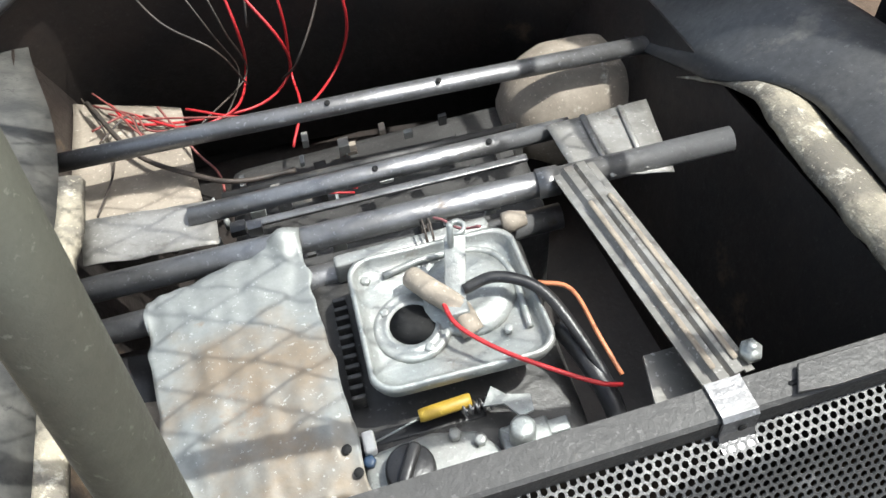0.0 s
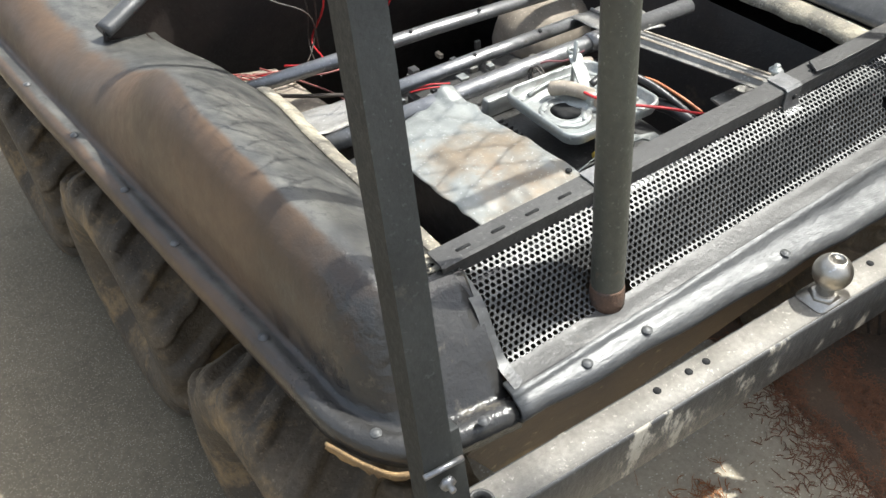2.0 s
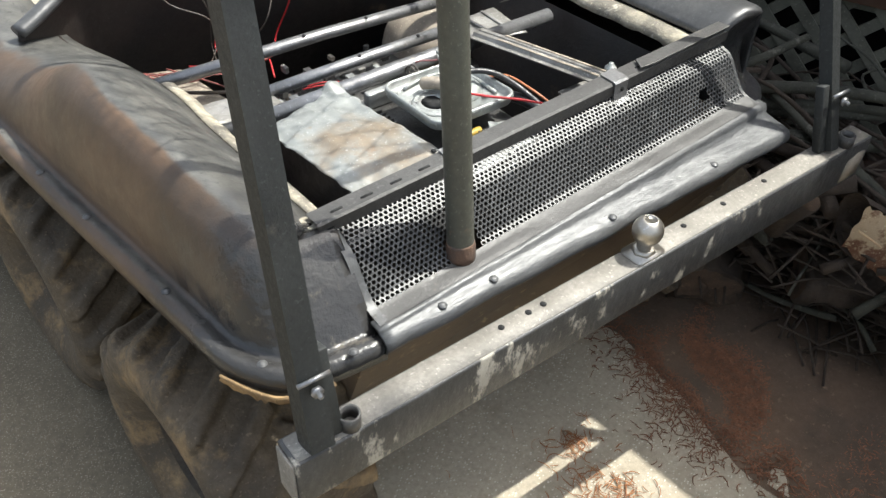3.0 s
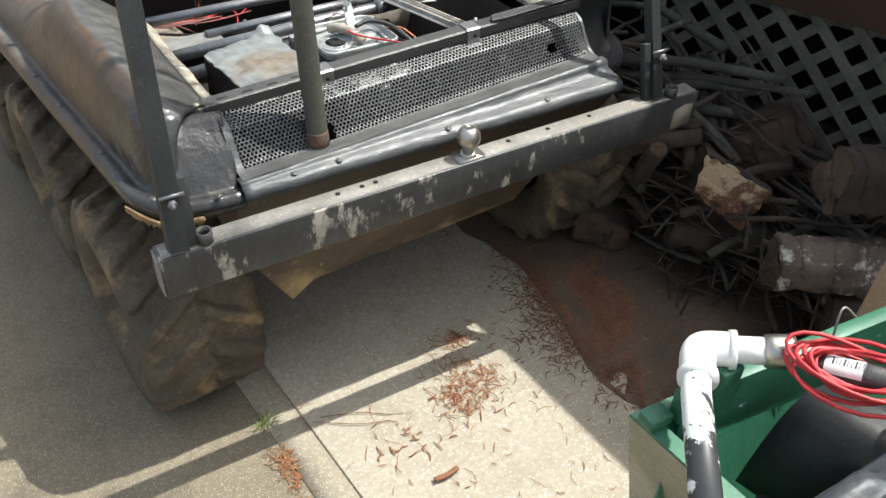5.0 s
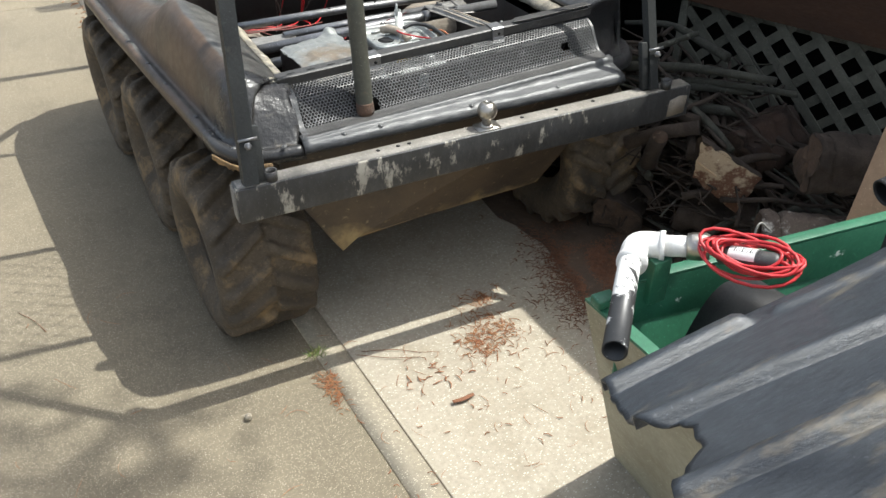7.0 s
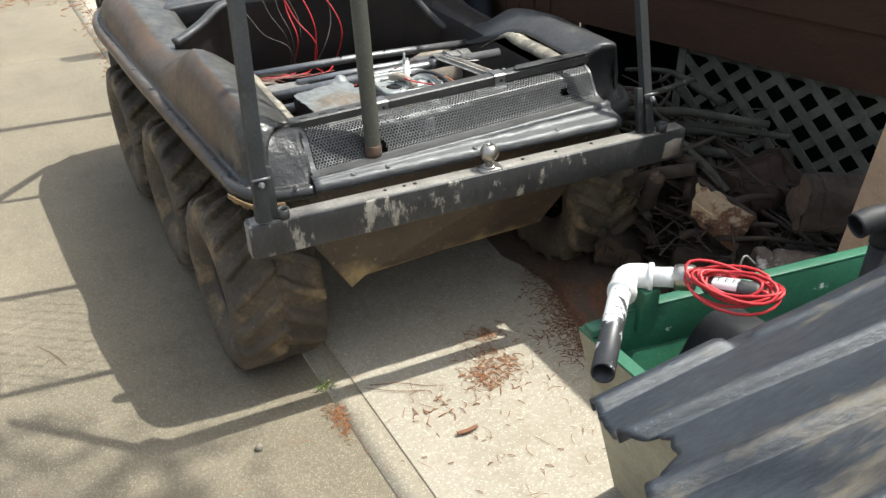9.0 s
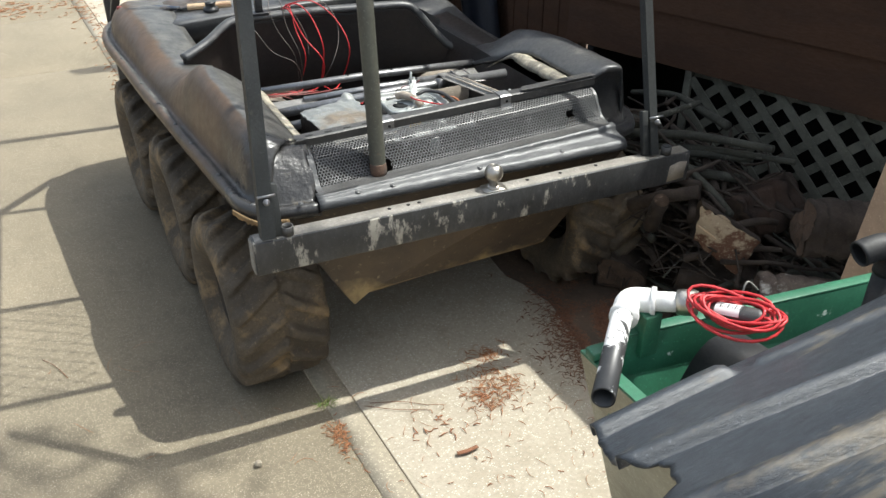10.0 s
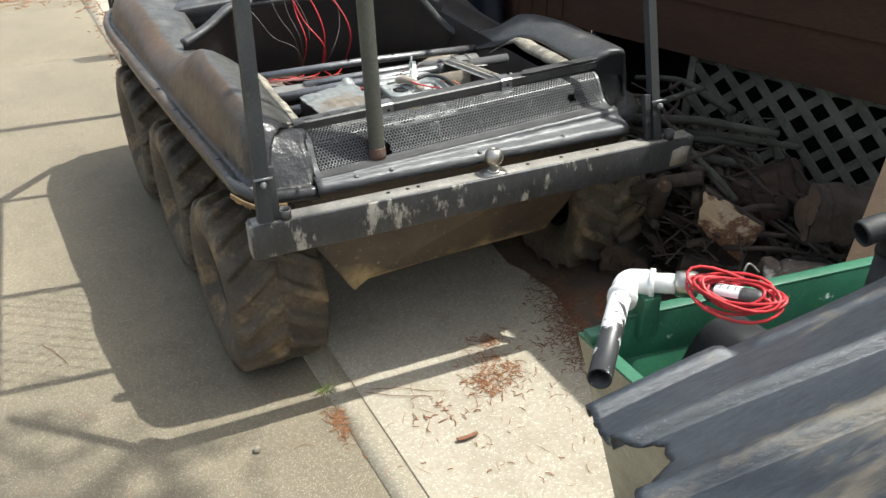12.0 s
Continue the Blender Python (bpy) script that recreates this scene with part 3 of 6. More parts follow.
# at each key of the lip: ridge inset, ridge height, inner edge inset, inner edge height, lip height, bulge of the side
SECTION = [(0.150, 0.802, 0.165, 0.800, 0.690, 0.1), (0.150, 0.806, 0.175, 0.803, 0.690, 0.2), (0.145, 0.812, 0.20, 0.800, 0.690, 0.5),
           (0.120, 0.832, 0.215, 0.790, 0.690, 0.8), (0.108, 0.852, 0.228, 0.785, 0.690, 0.95), (0.106, 0.872, 0.246, 0.775, 0.690, 1.0), (0.108, 0.884, 0.262, 0.768, 0.690, 1.0),
           (0.125, 0.880, 0.285, 0.755, 0.690, 1.0), (0.140, 0.792, 0.29, 0.735, 0.690, 0.9), (0.135, 0.762, 0.27, 0.720, 0.690, 0.9), (0.130, 0.800, 0.27, 0.755, 0.690, 1.0),
           (0.125, 0.805, 0.28, 0.790, 0.690, 1.0), (0.12, 0.79, 0.28, 0.785, 0.690, 1.0), (0.12, 0.775, 0.28, 0.775, 0.690, 1.0), (0.12, 0.765, 0.28, 0.77, 0.690, 1.0), (0.12, 0.765, 0.28, 0.77, 0.690, 1.0)]
SECTION_R = [(0.150, 0.805, 0.165, 0.802, 0.690, 0.1), (0.145, 0.822, 0.180, 0.818, 0.690, 0.3), (0.115, 0.840, 0.255, 0.845, 0.690, 0.7), (0.100, 0.854, 0.285, 0.852, 0.690, 0.9),
             (0.125, 0.872, 0.285, 0.840, 0.690, 1.0), (0.140, 0.876, 0.285, 0.825, 0.690, 1.0), (0.190, 0.874, 0.300, 0.765, 0.690, 1.0), (0.200, 0.800, 0.325, 0.722, 0.690, 1.0),
             (0.160, 0.742, 0.30, 0.715, 0.690, 0.9), (0.140, 0.750, 0.27, 0.720, 0.690, 0.9)] + SECTION[10:]


def pod(section):
    """Rows of the side pod's skin on the left, its inner edge, and the middle of its lip."""
    cols = [smoothed(list(zip(at_key, c)), arc) for c in zip(*section)]
    rows, inner_edge, lip_line = [], [], []
    for i, q in enumerate(lip):
        d = (lip[min(i + 1, len(lip) - 1)] - lip[max(i - 1, 0)]).normalized()
        n = Vector((d.y, -d.x, 0))
        rd, rz, fd, fz, lz, bulge = (c[i] for c in cols)
        prof = [(0.002, lz - 0.03), (0.0, lz - 0.012), (0.004, lz), (0.012, lz + 0.005), (0.026, lz + 0.004), (0.034, lz - 0.002), (0.042, lz + 0.004)]
        for t in (0.15, 0.3, 0.45, 0.6, 0.75, 0.88, 1.0):
            a = t * math.pi / 2
            u = bulge * (1 - math.cos(a)) + (1 - bulge) * t
            w = bulge * math.sin(a) + (1 - bulge) * t
            prof.append((0.042 + (rd - 0.042) * u, lz + 0.004 + (rz - lz - 0.004) * w))
        for t in (0.2, 0.4, 0.6, 0.8, 1.0):
            prof.append((rd + (fd - rd) * t, rz + (fz - rz) * t**1.4))
        rows.append([q + n * a + Vector((0, 0, z)) for a, z in prof])
        inner_edge.append((q + n * fd + Vector((0, 0, fz)), n))
        lip_line.append(q + n * 0.019 + Vector((0, 0, lz + 0.005)))
    return rows, inner_edge, lip_line


rows, inner_edge, lip_line = pod(SECTION)
right_rows, _, _ = pod(SECTION_R)
R_ROWS = [[mirrored(p) for p in row] for row in right_rows]
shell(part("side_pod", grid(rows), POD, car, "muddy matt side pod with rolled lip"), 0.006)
R_ROWS = [[settled(p) for p in row] for row in R_ROWS]
# the right pod runs straight back as a rounded bolster and ends square above the rear lip
LIP_R = [row[:8] for row in R_ROWS[:25]]
stem = R_ROWS[22]
tail_rows = []
for y in (0.262, 0.268, 0.28, 0.295, 0.315, 0.345, 0.39, 0.44, 0.50, 0.56, 0.61):
    dy = y - stem[13].y
    tuck = 0.55 * max(0.0, (0.36 - y) / 0.09) ** 2
    row = []
    for v in stem[:14]:
        p = v + Vector((0.05 * dy, dy, -0.075 * dy + 0.006 * max(0.0, (v.z - 0.66) / 0.18)))
        p.x -= tuck * max(0.0, p.x - 1.245)
        row.append(p)
    c = row[-1]
    sag = 0.010 if y < 0.265 else 0.003 if y < 0.27 else 0.0
    for dx, dz in ((-0.030, 0.001), (-0.060, -0.007), (-0.085, -0.021), (-0.102, -0.036), (-0.110, -0.047)):
        row.append(c + Vector((dx, -dx * 0.10, dz)))
    tail_rows.append([p + noise.noise_vector(p * 16) * 0.0025 - Vector((0, 0, sag)) for p in row])
blend = []
for row in R_ROWS[24:]:
    f = min(1.0, max(0.0, (row[13].y - 0.61) / 0.20))
    f = f * f * (3 - 2 * f)
    near = [p + Vector((0.0, row[13].y - tail_rows[-1][13].y, -0.075 * (row[13].y - tail_rows[-1][13].y))) for p in tail_rows[-1]]
    blend.append([a.lerp(b, f) for a, b in zip(near, row)])
R_ROWS = tail_rows + blend
shell(part("side_pod", grid(R_ROWS), BLACK, car, "dull black side pod with rolled lip"), 0.006)
part("pod_lip", grid(LIP_R), BLACK, car)

# raw inner flange of both pods
fl = []
for p, n in inner_edge:
    if 0.20 < p.y < 0.86:
        w = 1.2 * (1 + 0.25 * noise.noise(p * 30))
        fl.append([p + Vector((0, 0, 0.003)), p + n * 0.010 * w + Vector((0, 0, 0.001)), p + n * 0.021 * w + Vector((0, 0, -0.006)), p + n * 0.023 * w + Vector((0, 0, -0.018))])
shell(part("inner_flange", grid(fl), RAW, car, "raw chipped fibreglass flange"), 0.004)
ribbon = []
for k, p in enumerate(catmull([(1.061, 0.889, 0.660), (1.098, 0.705, 0.783), (1.101, 0.585, 0.797), (1.097, 0.43, 0.811), (1.092, 0.286, 0.818)], 8)):
    w = min(1.0, k / 12) * (1 + 0.18 * noise.noise(p * 30))
    ribbon.append([p + Vector((0.035 * w, 0.006, -0.010)), p + Vector((0.012 * w, 0.002, -0.004)), p, p + Vector((-0.012 * w, -0.002 * w, -0.004 * w)), p + Vector((-0.023 * w, -0.004 * w, -0.012 * w)), p + Vector((-0.025 * w, -0.004 * w, -0.024 * w))])
shell(part("inner_flange", grid(ribbon), RAW, car, "raw chipped fibreglass flange"), 0.004)
# tarred tail of the right pod, from its top edge down to the rear lip
top_edge = R_ROWS[0][7:]
low_line = [row[6] + Vector((0, 0.004, 0.016)) for row in LIP_R[12::-1]]
low_edge = [low_line[min(12, k)] for k in range(len(top_edge))]
tail = []
for a, b in zip(top_edge, low_edge):
    row = [a + Vector((0, 0.014, 0.0015)), a + Vector((0, 0.004, 0.002))]
    for f in (0.0, 0.1, 0.22, 0.35, 0.5, 0.65, 0.8, 0.9, 1.0):
        p = a.lerp(b, f) + Vector((0.0, 0.030, -0.006)) * math.sin(math.pi * f)
        row.append(p + noise.noise_vector(p * 24) * 0.004 + noise.noise_vector(p * 70) * 0.0018)
    tail.append(row)
part("tail_patch", grid(tail), TAR, car, "lumpy black tarred tail")

# rear lip between the pods
rear = []
for i in range(49):
    x = 0.20 + i * (1.16 - 0.20) / 48
    y0 = 0.082 + 0.0012 * math.sin(i * 0.8)
    f = (x - 0.206) / 0.934
    yf, zf = 0.106 + 0.044 * f - y0, 0.709 + 0.020 * f
    prof = [(0.006, 0.664), (0.0, 0.670), (-0.001, 0.679), (0.002, 0.687), (0.007, 0.692), (0.013, 0.6945), (0.018, 0.6955), (0.018 + (yf - 0.022) * 0.5, 0.6965 + 0.003 * f), (yf - 0.004, 0.698 + 0.006 * f),
            (yf - 0.003, 0.704 + 0.008 * f), (yf + 0.002, zf - 0.002), (yf + 0.012, zf - 0.0015), (yf + 0.02, zf - 0.0015)]
    rear.append([Vector((x, y0 + a - 0.004, min(z + 0.008, zf))) + noise.noise_vector(Vector((x * 9, a * 30, 3))) * 0.0015 + noise.noise_vector(Vector((x * 46, a * 60, 7))) * 0.0012 for a, z in prof])
shell(part("rear_lip", grid(rear), LIPBLACK, car, "glossy brushed black rear lip"), 0.005)
for p in [q for i, q in enumerate(lip_line) if i in (12, 22, 30, 36, 41, 46, 51)] + [Vector((x, 0.092, 0.704)) for x in (0.151, 0.309, 0.409, 0.672, 0.94)]:
    bm = lathe([(0.0075, 0.0), (0.0075, 0.001), (0.0052, 0.0013), (0.0046, 0.0022), (0.003, 0.003), (0.0, 0.0031)], 12)
    bmesh.ops.translate(bm, vec=p, verts=bm.verts)
    part("lip_bolt", bm, LIPBLACK, car)
# lumpy patch over the rear left corner
patch = []
for i, row in enumerate(rows[:27]):
    out = []
    for k, v in enumerate(row[6:17]):
        edge = min(1.0, (26 - i) / 10, (k + 0.001) / 4, (10 - k) / 4)
        out.append(v + noise.noise_vector(v * 18) * 0.006 * edge + noise.noise_vector(v * 45) * 0.003 * edge + Vector((0, 0, 0.005 * edge - 0.002)))
    patch.append(out)
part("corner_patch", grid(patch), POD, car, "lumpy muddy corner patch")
torn = []
for k, p in enumerate(catmull([(-0.01, 0.19, 0.672), (0.02, 0.135, 0.668), (0.05, 0.105, 0.667), (0.115, 0.090, 0.668)], 8)):
    deep = 0.012 + 0.022 * abs(noise.noise(Vector((k * 0.55, 2.0, 0)))) * (1 if 0 < k < 24 else 0.2)
    torn.append([p, p + Vector((0.002, -0.002, -0.4 * deep)), p + Vector((0.004 * noise.noise(Vector((k, 0, 0))), 0.003, -deep))])
shell(part("torn_edge", grid(torn), ORANGE, car, "torn tan fibreglass edge under the lip"), 0.004)

# front deck, cockpit, dash rim
deck = []
for j in range(13):
    f = j / 12
    row = []
    for i in range(17):
        u = -1 + i / 8
        drop = (0.0, 0.14) if j == 0 else (0.0, 0.012) if j == 1 else (0.0, 0.0)
        row.append(body(u * 0.52, (1.50, 1.435, 1.445)[min(j, 2)] + 0.055 * max(j - 2, 0), 0.786 - 0.03 * f + 0.012 * (1 - u * u) - drop[1]))
    deck.append(row)
shell(part("front_deck", grid(deck), BLACK, car, "glossy black front deck"), 0.006)
well = [[body(x, y, z) for x, z in ((-0.5, 0.74), (-0.42, 0.42), (0.42, 0.42), (0.5, 0.74))] for y in (1.12, 1.56)]
part("cockpit_well", grid(well), TUB, car, "dark cockpit well", smooth=False)
arch_path = catmull([(0.030, 1.120, 0.782), (0.074, 1.140, 0.795), (0.131, 1.170, 0.815), (0.191, 1.200, 0.847), (0.230, 1.215, 0.859), (0.309, 1.220, 0.862), (0.517, 1.210, 0.863), (0.710, 1.195, 0.859), (0.868, 1.180, 0.855), (0.917, 1.170, 0.831), (0.957, 1.155, 0.782), (0.998, 1.140, 0.732), (1.049, 1.120, 0.686), (1.134, 1.090, 0.677)], 6)
part("dash_rim", sweep(arch_path, 0.02, 12, squash=0.7), BLACK, car, "rounded glossy dash rim")
dash = [[Vector((p.x + dx * (p.x - 0.55), p.y + dy, max(0.36, p.z + dz))) for dx, dy, dz in ((0.0, 0.03, -0.02), (0.0, 0.0, 0.0), (0.0, 0.004, -0.03), (0.0, 0.02, -0.2), (0.0, 0.03, -0.6))] for p in arch_path]
shell(part("dash_wall", grid(dash), TUB, car, "black bulkhead with mud stains"), 0.008)

# tub, lower hull, fender plates
tub = [body(x * k, y, z) for z, k in ((0.335, 0.36), (0.80, 0.472)) for x, y in ((-1, 0.17), (1, 0.17), (1, 1.15), (-1, 1.15))]
bm = bmesh.new()
v = [bm.verts.new(q) for q in tub]
for i in (4, 5):
    v[i].co.z = 0.74
for f in ((0, 1, 2, 3), (0, 1, 5, 4), (1, 2, 6, 5), (2, 3, 7, 6), (3, 0, 4, 7)):
    bm.faces.new([v[k] for k in f])
for q in v[4:]:
    q.co.z = 0.73
shell(part("tub", bm, TUB, car, "black inner tub", smooth=False), 0.006)
SEC = [(-0.50, 0.66), (-0.462, 0.44), (-0.352, 0.245), (-0.29, 0.236), (0.27, 0.240), (0.352, 0.25), (0.462, 0.44), (0.50, 0.66)]
LIFT = (0.0, 0.0, 0.004, 0.05, 0.03, 0.02, 0.0, 0.0)
hull = []
for y, k, lift in ((-0.10, 0.99, 1.0), (0.17, 1.0, 0.0), (0.5, 1, 0), (1.5, 1, 0), (1.75, 0.97, 0.5), (1.9, 0.9, 2.5)):
    hull.append([body(x * k, max(y, 0.115 if z < 0.5 else -0.1), z + lift * (a if y < 1 else 0.06 * (z < 0.4))) for (x, z), a in zip(SEC, LIFT)])
for row in hull:
    for q in row:
        q.y = max(q.y, 0.112)
bm = grid(hull)
bm.verts.ensure_lookup_table()
bm.faces.new([bm.verts[i] for i in range(8)])
part("lower_hull", bm, HULL, car, "mud-stained tan hull bottom", smooth=False)
for flip in (False, True):
    fl = [[(mirrored(q) if flip else q) for q in (p + Vector((0.0, 0, -0.028)), Vector((p.x * 0.35 + 0.22 * 0.65 - 0.087 * 0.65 * p.y, p.y, 0.648)))] for p in [r[4] for r in rows if 0.16 < r[4].y < 2.0]]
    shell(part("fender_plate", grid(fl), TUB, car), 0.004)

# ---- wheels ----
def tyre_mesh():
    """Carcass and chevron lugs as one moulded skin, axle along x."""
    prof = [(0.118, -0.088), (0.132, -0.104), (0.155, -0.124), (0.18, -0.137), (0.205, -0.143), (0.226, -0.142), (0.240, -0.137), (0.249, -0.128), (0.2535, -0.119)]
    prof += [(0.256 + 0.0025 * (1 - (w / 0.11) ** 2), w) for w in np.linspace(-0.110, 0.0, 16)]
    prof = prof + [(r, -z) for r, z in prof[-2::-1]]
    seg, n = 360, 17
    rows_ = []
    for k in range(seg):
        a = 2 * math.pi * k / seg
        row = []
        for r, w in prof:
            side = 0.5 if w > 0 else 0.0
            ph = (a * n / (2 * math.pi) + side - 6.4 * min(abs(w), 0.143) + 0.06 * noise.noise(Vector((a * 3, w * 30, 0)))) % 1.0
            lug = min(max((0.215 - abs(ph - 0.5)) / 0.05, 0.0), 1.0)
            reach = min(max((r - 0.222) / 0.028, 0.0), 1.0)
            worn = 1 + 0.25 * noise.noise(Vector((5 * math.cos(a), 5 * math.sin(a), w * 18 + 9)))
            cake = max(0.0, noise.noise(Vector((3.2 * math.cos(a), 3.2 * math.sin(a), w * 14 + 3)))) * 0.012 * (1 - lug)
            h = 0.021 * lug * reach * worn + cake * reach + 0.002 * noise.noise(Vector((9 * math.cos(a), 9 * math.sin(a), w * 50)))
            row.append((w, (r + h) * math.cos(a), (r + h) * math.sin(a)))
        rows_.append(row)
    bm = grid(rows_ + [rows_[0]])
    bmesh.ops.remove_doubles(bm, verts=bm.verts, dist=1e-5)
    return bm


def rim_mesh():
    bm = lathe([(0.118, 0.082), (0.122, 0.092), (0.118, 0.099), (0.109, 0.078), (0.103, 0.035), (0.085, 0.02), (0.06, 0.018), (0.045, 0.05), (0.02, 0.055), (0.0, 0.055)], 32)
    bmesh.ops.rotate(bm, cent=(0, 0, 0), matrix=Matrix.Rotation(radians(-90), 3, "Y"), verts=bm.verts)
    return bm


def wheel(at, flip):
    w = new("wheel")
    w.parent = car
    part("tyre", tyre_mesh(), RUBBER, w, "muddy chevron-tread tyre")
    part("rim", rim_mesh(), RIMPAINT, w, "black steel rim")
    w.matrix_basis = Matrix.Translation(at) @ Matrix.Rotation(AXIS + (math.pi if flip else 0), 4, "Z") @ Matrix.Rotation(random.uniform(0, 1), 4, "X")
    return w


left_axles = [(0.057, 0.378), (0.012, 1.0), (-0.047, 1.62)]
first = None
for x, y in left_axles:
    for flip in (False, True):
        p = Vector((x, y, 0.272))
        if flip:
            p = mirrored(p)
        if first is None:
            first = wheel(p, flip)
        else:
            w = copy_thing(first, Matrix.Translation(p) @ Matrix.Rotation(AXIS + (math.pi if flip else 0), 4, "Z") @ Matrix.Rotation(random.uniform(0, 1), 4, "X"))

# ---- perforated grille ----
G_LEFT, G_RIGHT = 0.206, 1.140
G_PROF = [(0.106, 0.709), (0.132, 0.711), (0.150, 0.716), (0.168, 0.738), (0.193, 0.772), (0.200, 0.777), (0.248, 0.793)]
G_LEN = [0.0]
for a, b in zip(G_PROF, G_PROF[1:]):
    G_LEN.append(G_LEN[-1] + math.dist(a, b))


def on_grille(u, s, off=0.0):
    """A place on the grille: u along it, s up its bent face."""
    y, z = float(np.interp(s, G_LEN, [p[0] for p in G_PROF])), float(np.interp(s, G_LEN, [p[1] for p in G_PROF]))
    f = (u - G_LEFT) / (G_RIGHT - G_LEFT)
    return Vector((u, y + 0.048 * f, z + 0.021 * f + off))


bm = bmesh.new()
pitch, hole = 0.0092, 0.0037
ry = pitch * math.sqrt(3) / 2
cache = {}


def gv(u, s):
    key = (round(u * 2e4), round(s * 2e4))
    if key not in cache:
        cache[key] = bm.verts.new(on_grille(u, s))
    return cache[key]


nrow = int((G_LEN[-1] - 0.032) / ry)
for j in range(nrow):
    s = 0.036 + j * ry
    for i in range(int((G_RIGHT - G_LEFT - 0.022) / pitch)):
        u = G_LEFT + 0.02 + i * pitch + (pitch / 2 if j % 2 else 0)
        cut = (0.372 < u < 0.436 and s < 0.075) or (1.018 < u < 1.045 and 0.060 < s < 0.085)
        if cut:
            continue
        R = pitch / math.sqrt(3)
        outer = [gv(u + R * math.cos(radians(30 + 60 * k)), s + R * math.sin(radians(30 + 60 * k))) for k in range(6)]
        inner = [bm.verts.new(on_grille(u + hole * math.cos(radians(30 + 60 * k)), s + hole * math.sin(radians(30 + 60 * k)))) for k in range(6)]
        for k in range(6):
            bm.faces.new((outer[k], outer[(k + 1) % 6], inner[(k + 1) % 6], inner[k]))
grille = part("grille", bm, GRILLE, car, "black perforated steel engine grille", smooth=False)
sol = grille.modifiers.new("thickness", "SOLIDIFY")
sol.thickness, sol.offset = 0.0018, 0
part("grille_foot", grid([[on_grille(u, s, 0.001 + 0.0012 * noise.noise(Vector((u * 14, s * 60, 0)))) for s in (0.0, 0.006, 0.013, 0.02, 0.026, 0.0315)] for u in np.linspace(G_LEFT, G_RIGHT, 70)]), DARKSTEEL, car, "dark steel grille foot")
for u0, u1 in ((G_LEFT, G_LEFT + 0.016), (G_RIGHT - 0.004, G_RIGHT + 0.004)):
    part("grille_edge", grid([[on_grille(u, s, 0.001) for s in [G_LEN[-1] * k / 14 for k in range(15)]] for u in (u0, u1)]), GRILLE, car)
# slotted angle bar on top of the grille
A, B = Vector((0.190, 0.254, 0.801)), Vector((1.152, 0.284, 0.826))
m = along(A, B)
n = (B - A).length
prof = [(-0.014, -0.012), (-0.014, 0.010), (-0.010, 0.013), (0.020, 0.013), (0.020, 0.010), (-0.010, 0.010), (-0.0115, 0.008), (-0.0115, -0.012)]
bm = grid([[m @ Vector((x, y, z)) for y, z in prof] for x in (0, n)], True)
part("top_angle_bar", bm, DARKSTEEL, car, "dusty dark steel angle bar", smooth=False)
for x0 in list(np.arange(0.03, 0.30, 0.055)) + list(np.arange(0.70, n - 0.03, 0.055)):
    part("slot", prism(roundrect(x0, x0 + 0.022, -0.002, 0.003, 0.002, 3), 0.0006, m @ Matrix.Translation((0, 0, 0.0131))), DEEP_SHADE, car)
for x0 in (0.25, 0.628):
    bm = bmesh.new()
    pr = [(-0.03, -0.022), (-0.021, -0.020), (-0.0175, -0.010), (-0.0175, 0.013), (-0.013, 0.0165), (0.022, 0.0165)]
    bm = grid([[m @ Vector((x, y + dy, z)) for y, z in pr] for x, dy in ((x0, 0), (x0 + 0.035, 0.0))])
    ob = shell(part("hinge_strap", bm, STEEL, car, "worn bent steel strap", smooth=False), 0.0025)
    part("strap_hole", lathe([(0.0045, 0), (0.0045, 0.0008), (0, 0.0008)], 12, m @ Matrix.Translation((x0 + 0.02, -0.0186, -0.002)) @ Matrix.Rotation(radians(90), 4, "X")), DEEP_SHADE, car)
m2 = m @ Matrix.Translation((0, 0, 0.0165))
part("end_splice", prism([(0.70, -0.012), (0.735, -0.016), (n, -0.014), (n, 0.012), (0.715, 0.014)], 0.004, m2, 0.001), DARKSTEEL, car, smooth=False)

# ---- bumper, tow ball ----
bump = part("bumper", box(0, 1.338, -0.004, 0.048, 0.572, 0.669, 0.004), BUMPER, car, "scuffed black steel box bumper")
part("bumper_dust", prism(roundrect(0.006, 1.332, 0.0, 0.044, 0.004, 2), 0.0012, Matrix.Translation((0, 0, 0.6691))), DUSTY, bump, "pale dust on the bumper top")
part("end_cap", box(-0.004, -0.0005, 0.0, 0.044, 0.577, 0.664, 0.001), DUSTY, bump)
for x in (0.374, 0.429, 0.460, 0.792, 0.90, 1.02):
    part("bolt_hole", lathe([(0.0055, 0), (0.0055, 0.0008), (0, 0.0008)], 14, Matrix.Translation((x, 0.029, 0.6705))), DEEP_SHADE, bump)
part("bumper_scrape", prism([(1.262, 0.581), (1.322, 0.585), (1.328, 0.638), (1.300, 0.643), (1.266, 0.633)], 0.0012, Matrix(((1, 0, 0, 0), (0, 0, -1, -0.0042), (0, 1, 0, 0), (0, 0, 0, 1)))), TAN, bump, "bare peach-coloured scrape")
ball = new("tow_ball"); ball.parent = car
ball.matrix_basis = Matrix.Translation((0.682, 0.024, 0.6705))
part("ball", lathe([(0.0125, 0.0), (0.0125, 0.022)] + [(0.0265 * math.sin(radians(a)), 0.047 - 0.0265 * math.cos(radians(a))) for a in range(32, 165, 7)] + [(0.010, 0.0715), (0.0, 0.0718)], 32), CHROME, ball, "tarnished chrome ball")
part("collar", lathe([(0.019, 0.0), (0.021, 0.002), (0.021, 0.007), (0.016, 0.010), (0.0, 0.010)], 6), CHROME, ball)
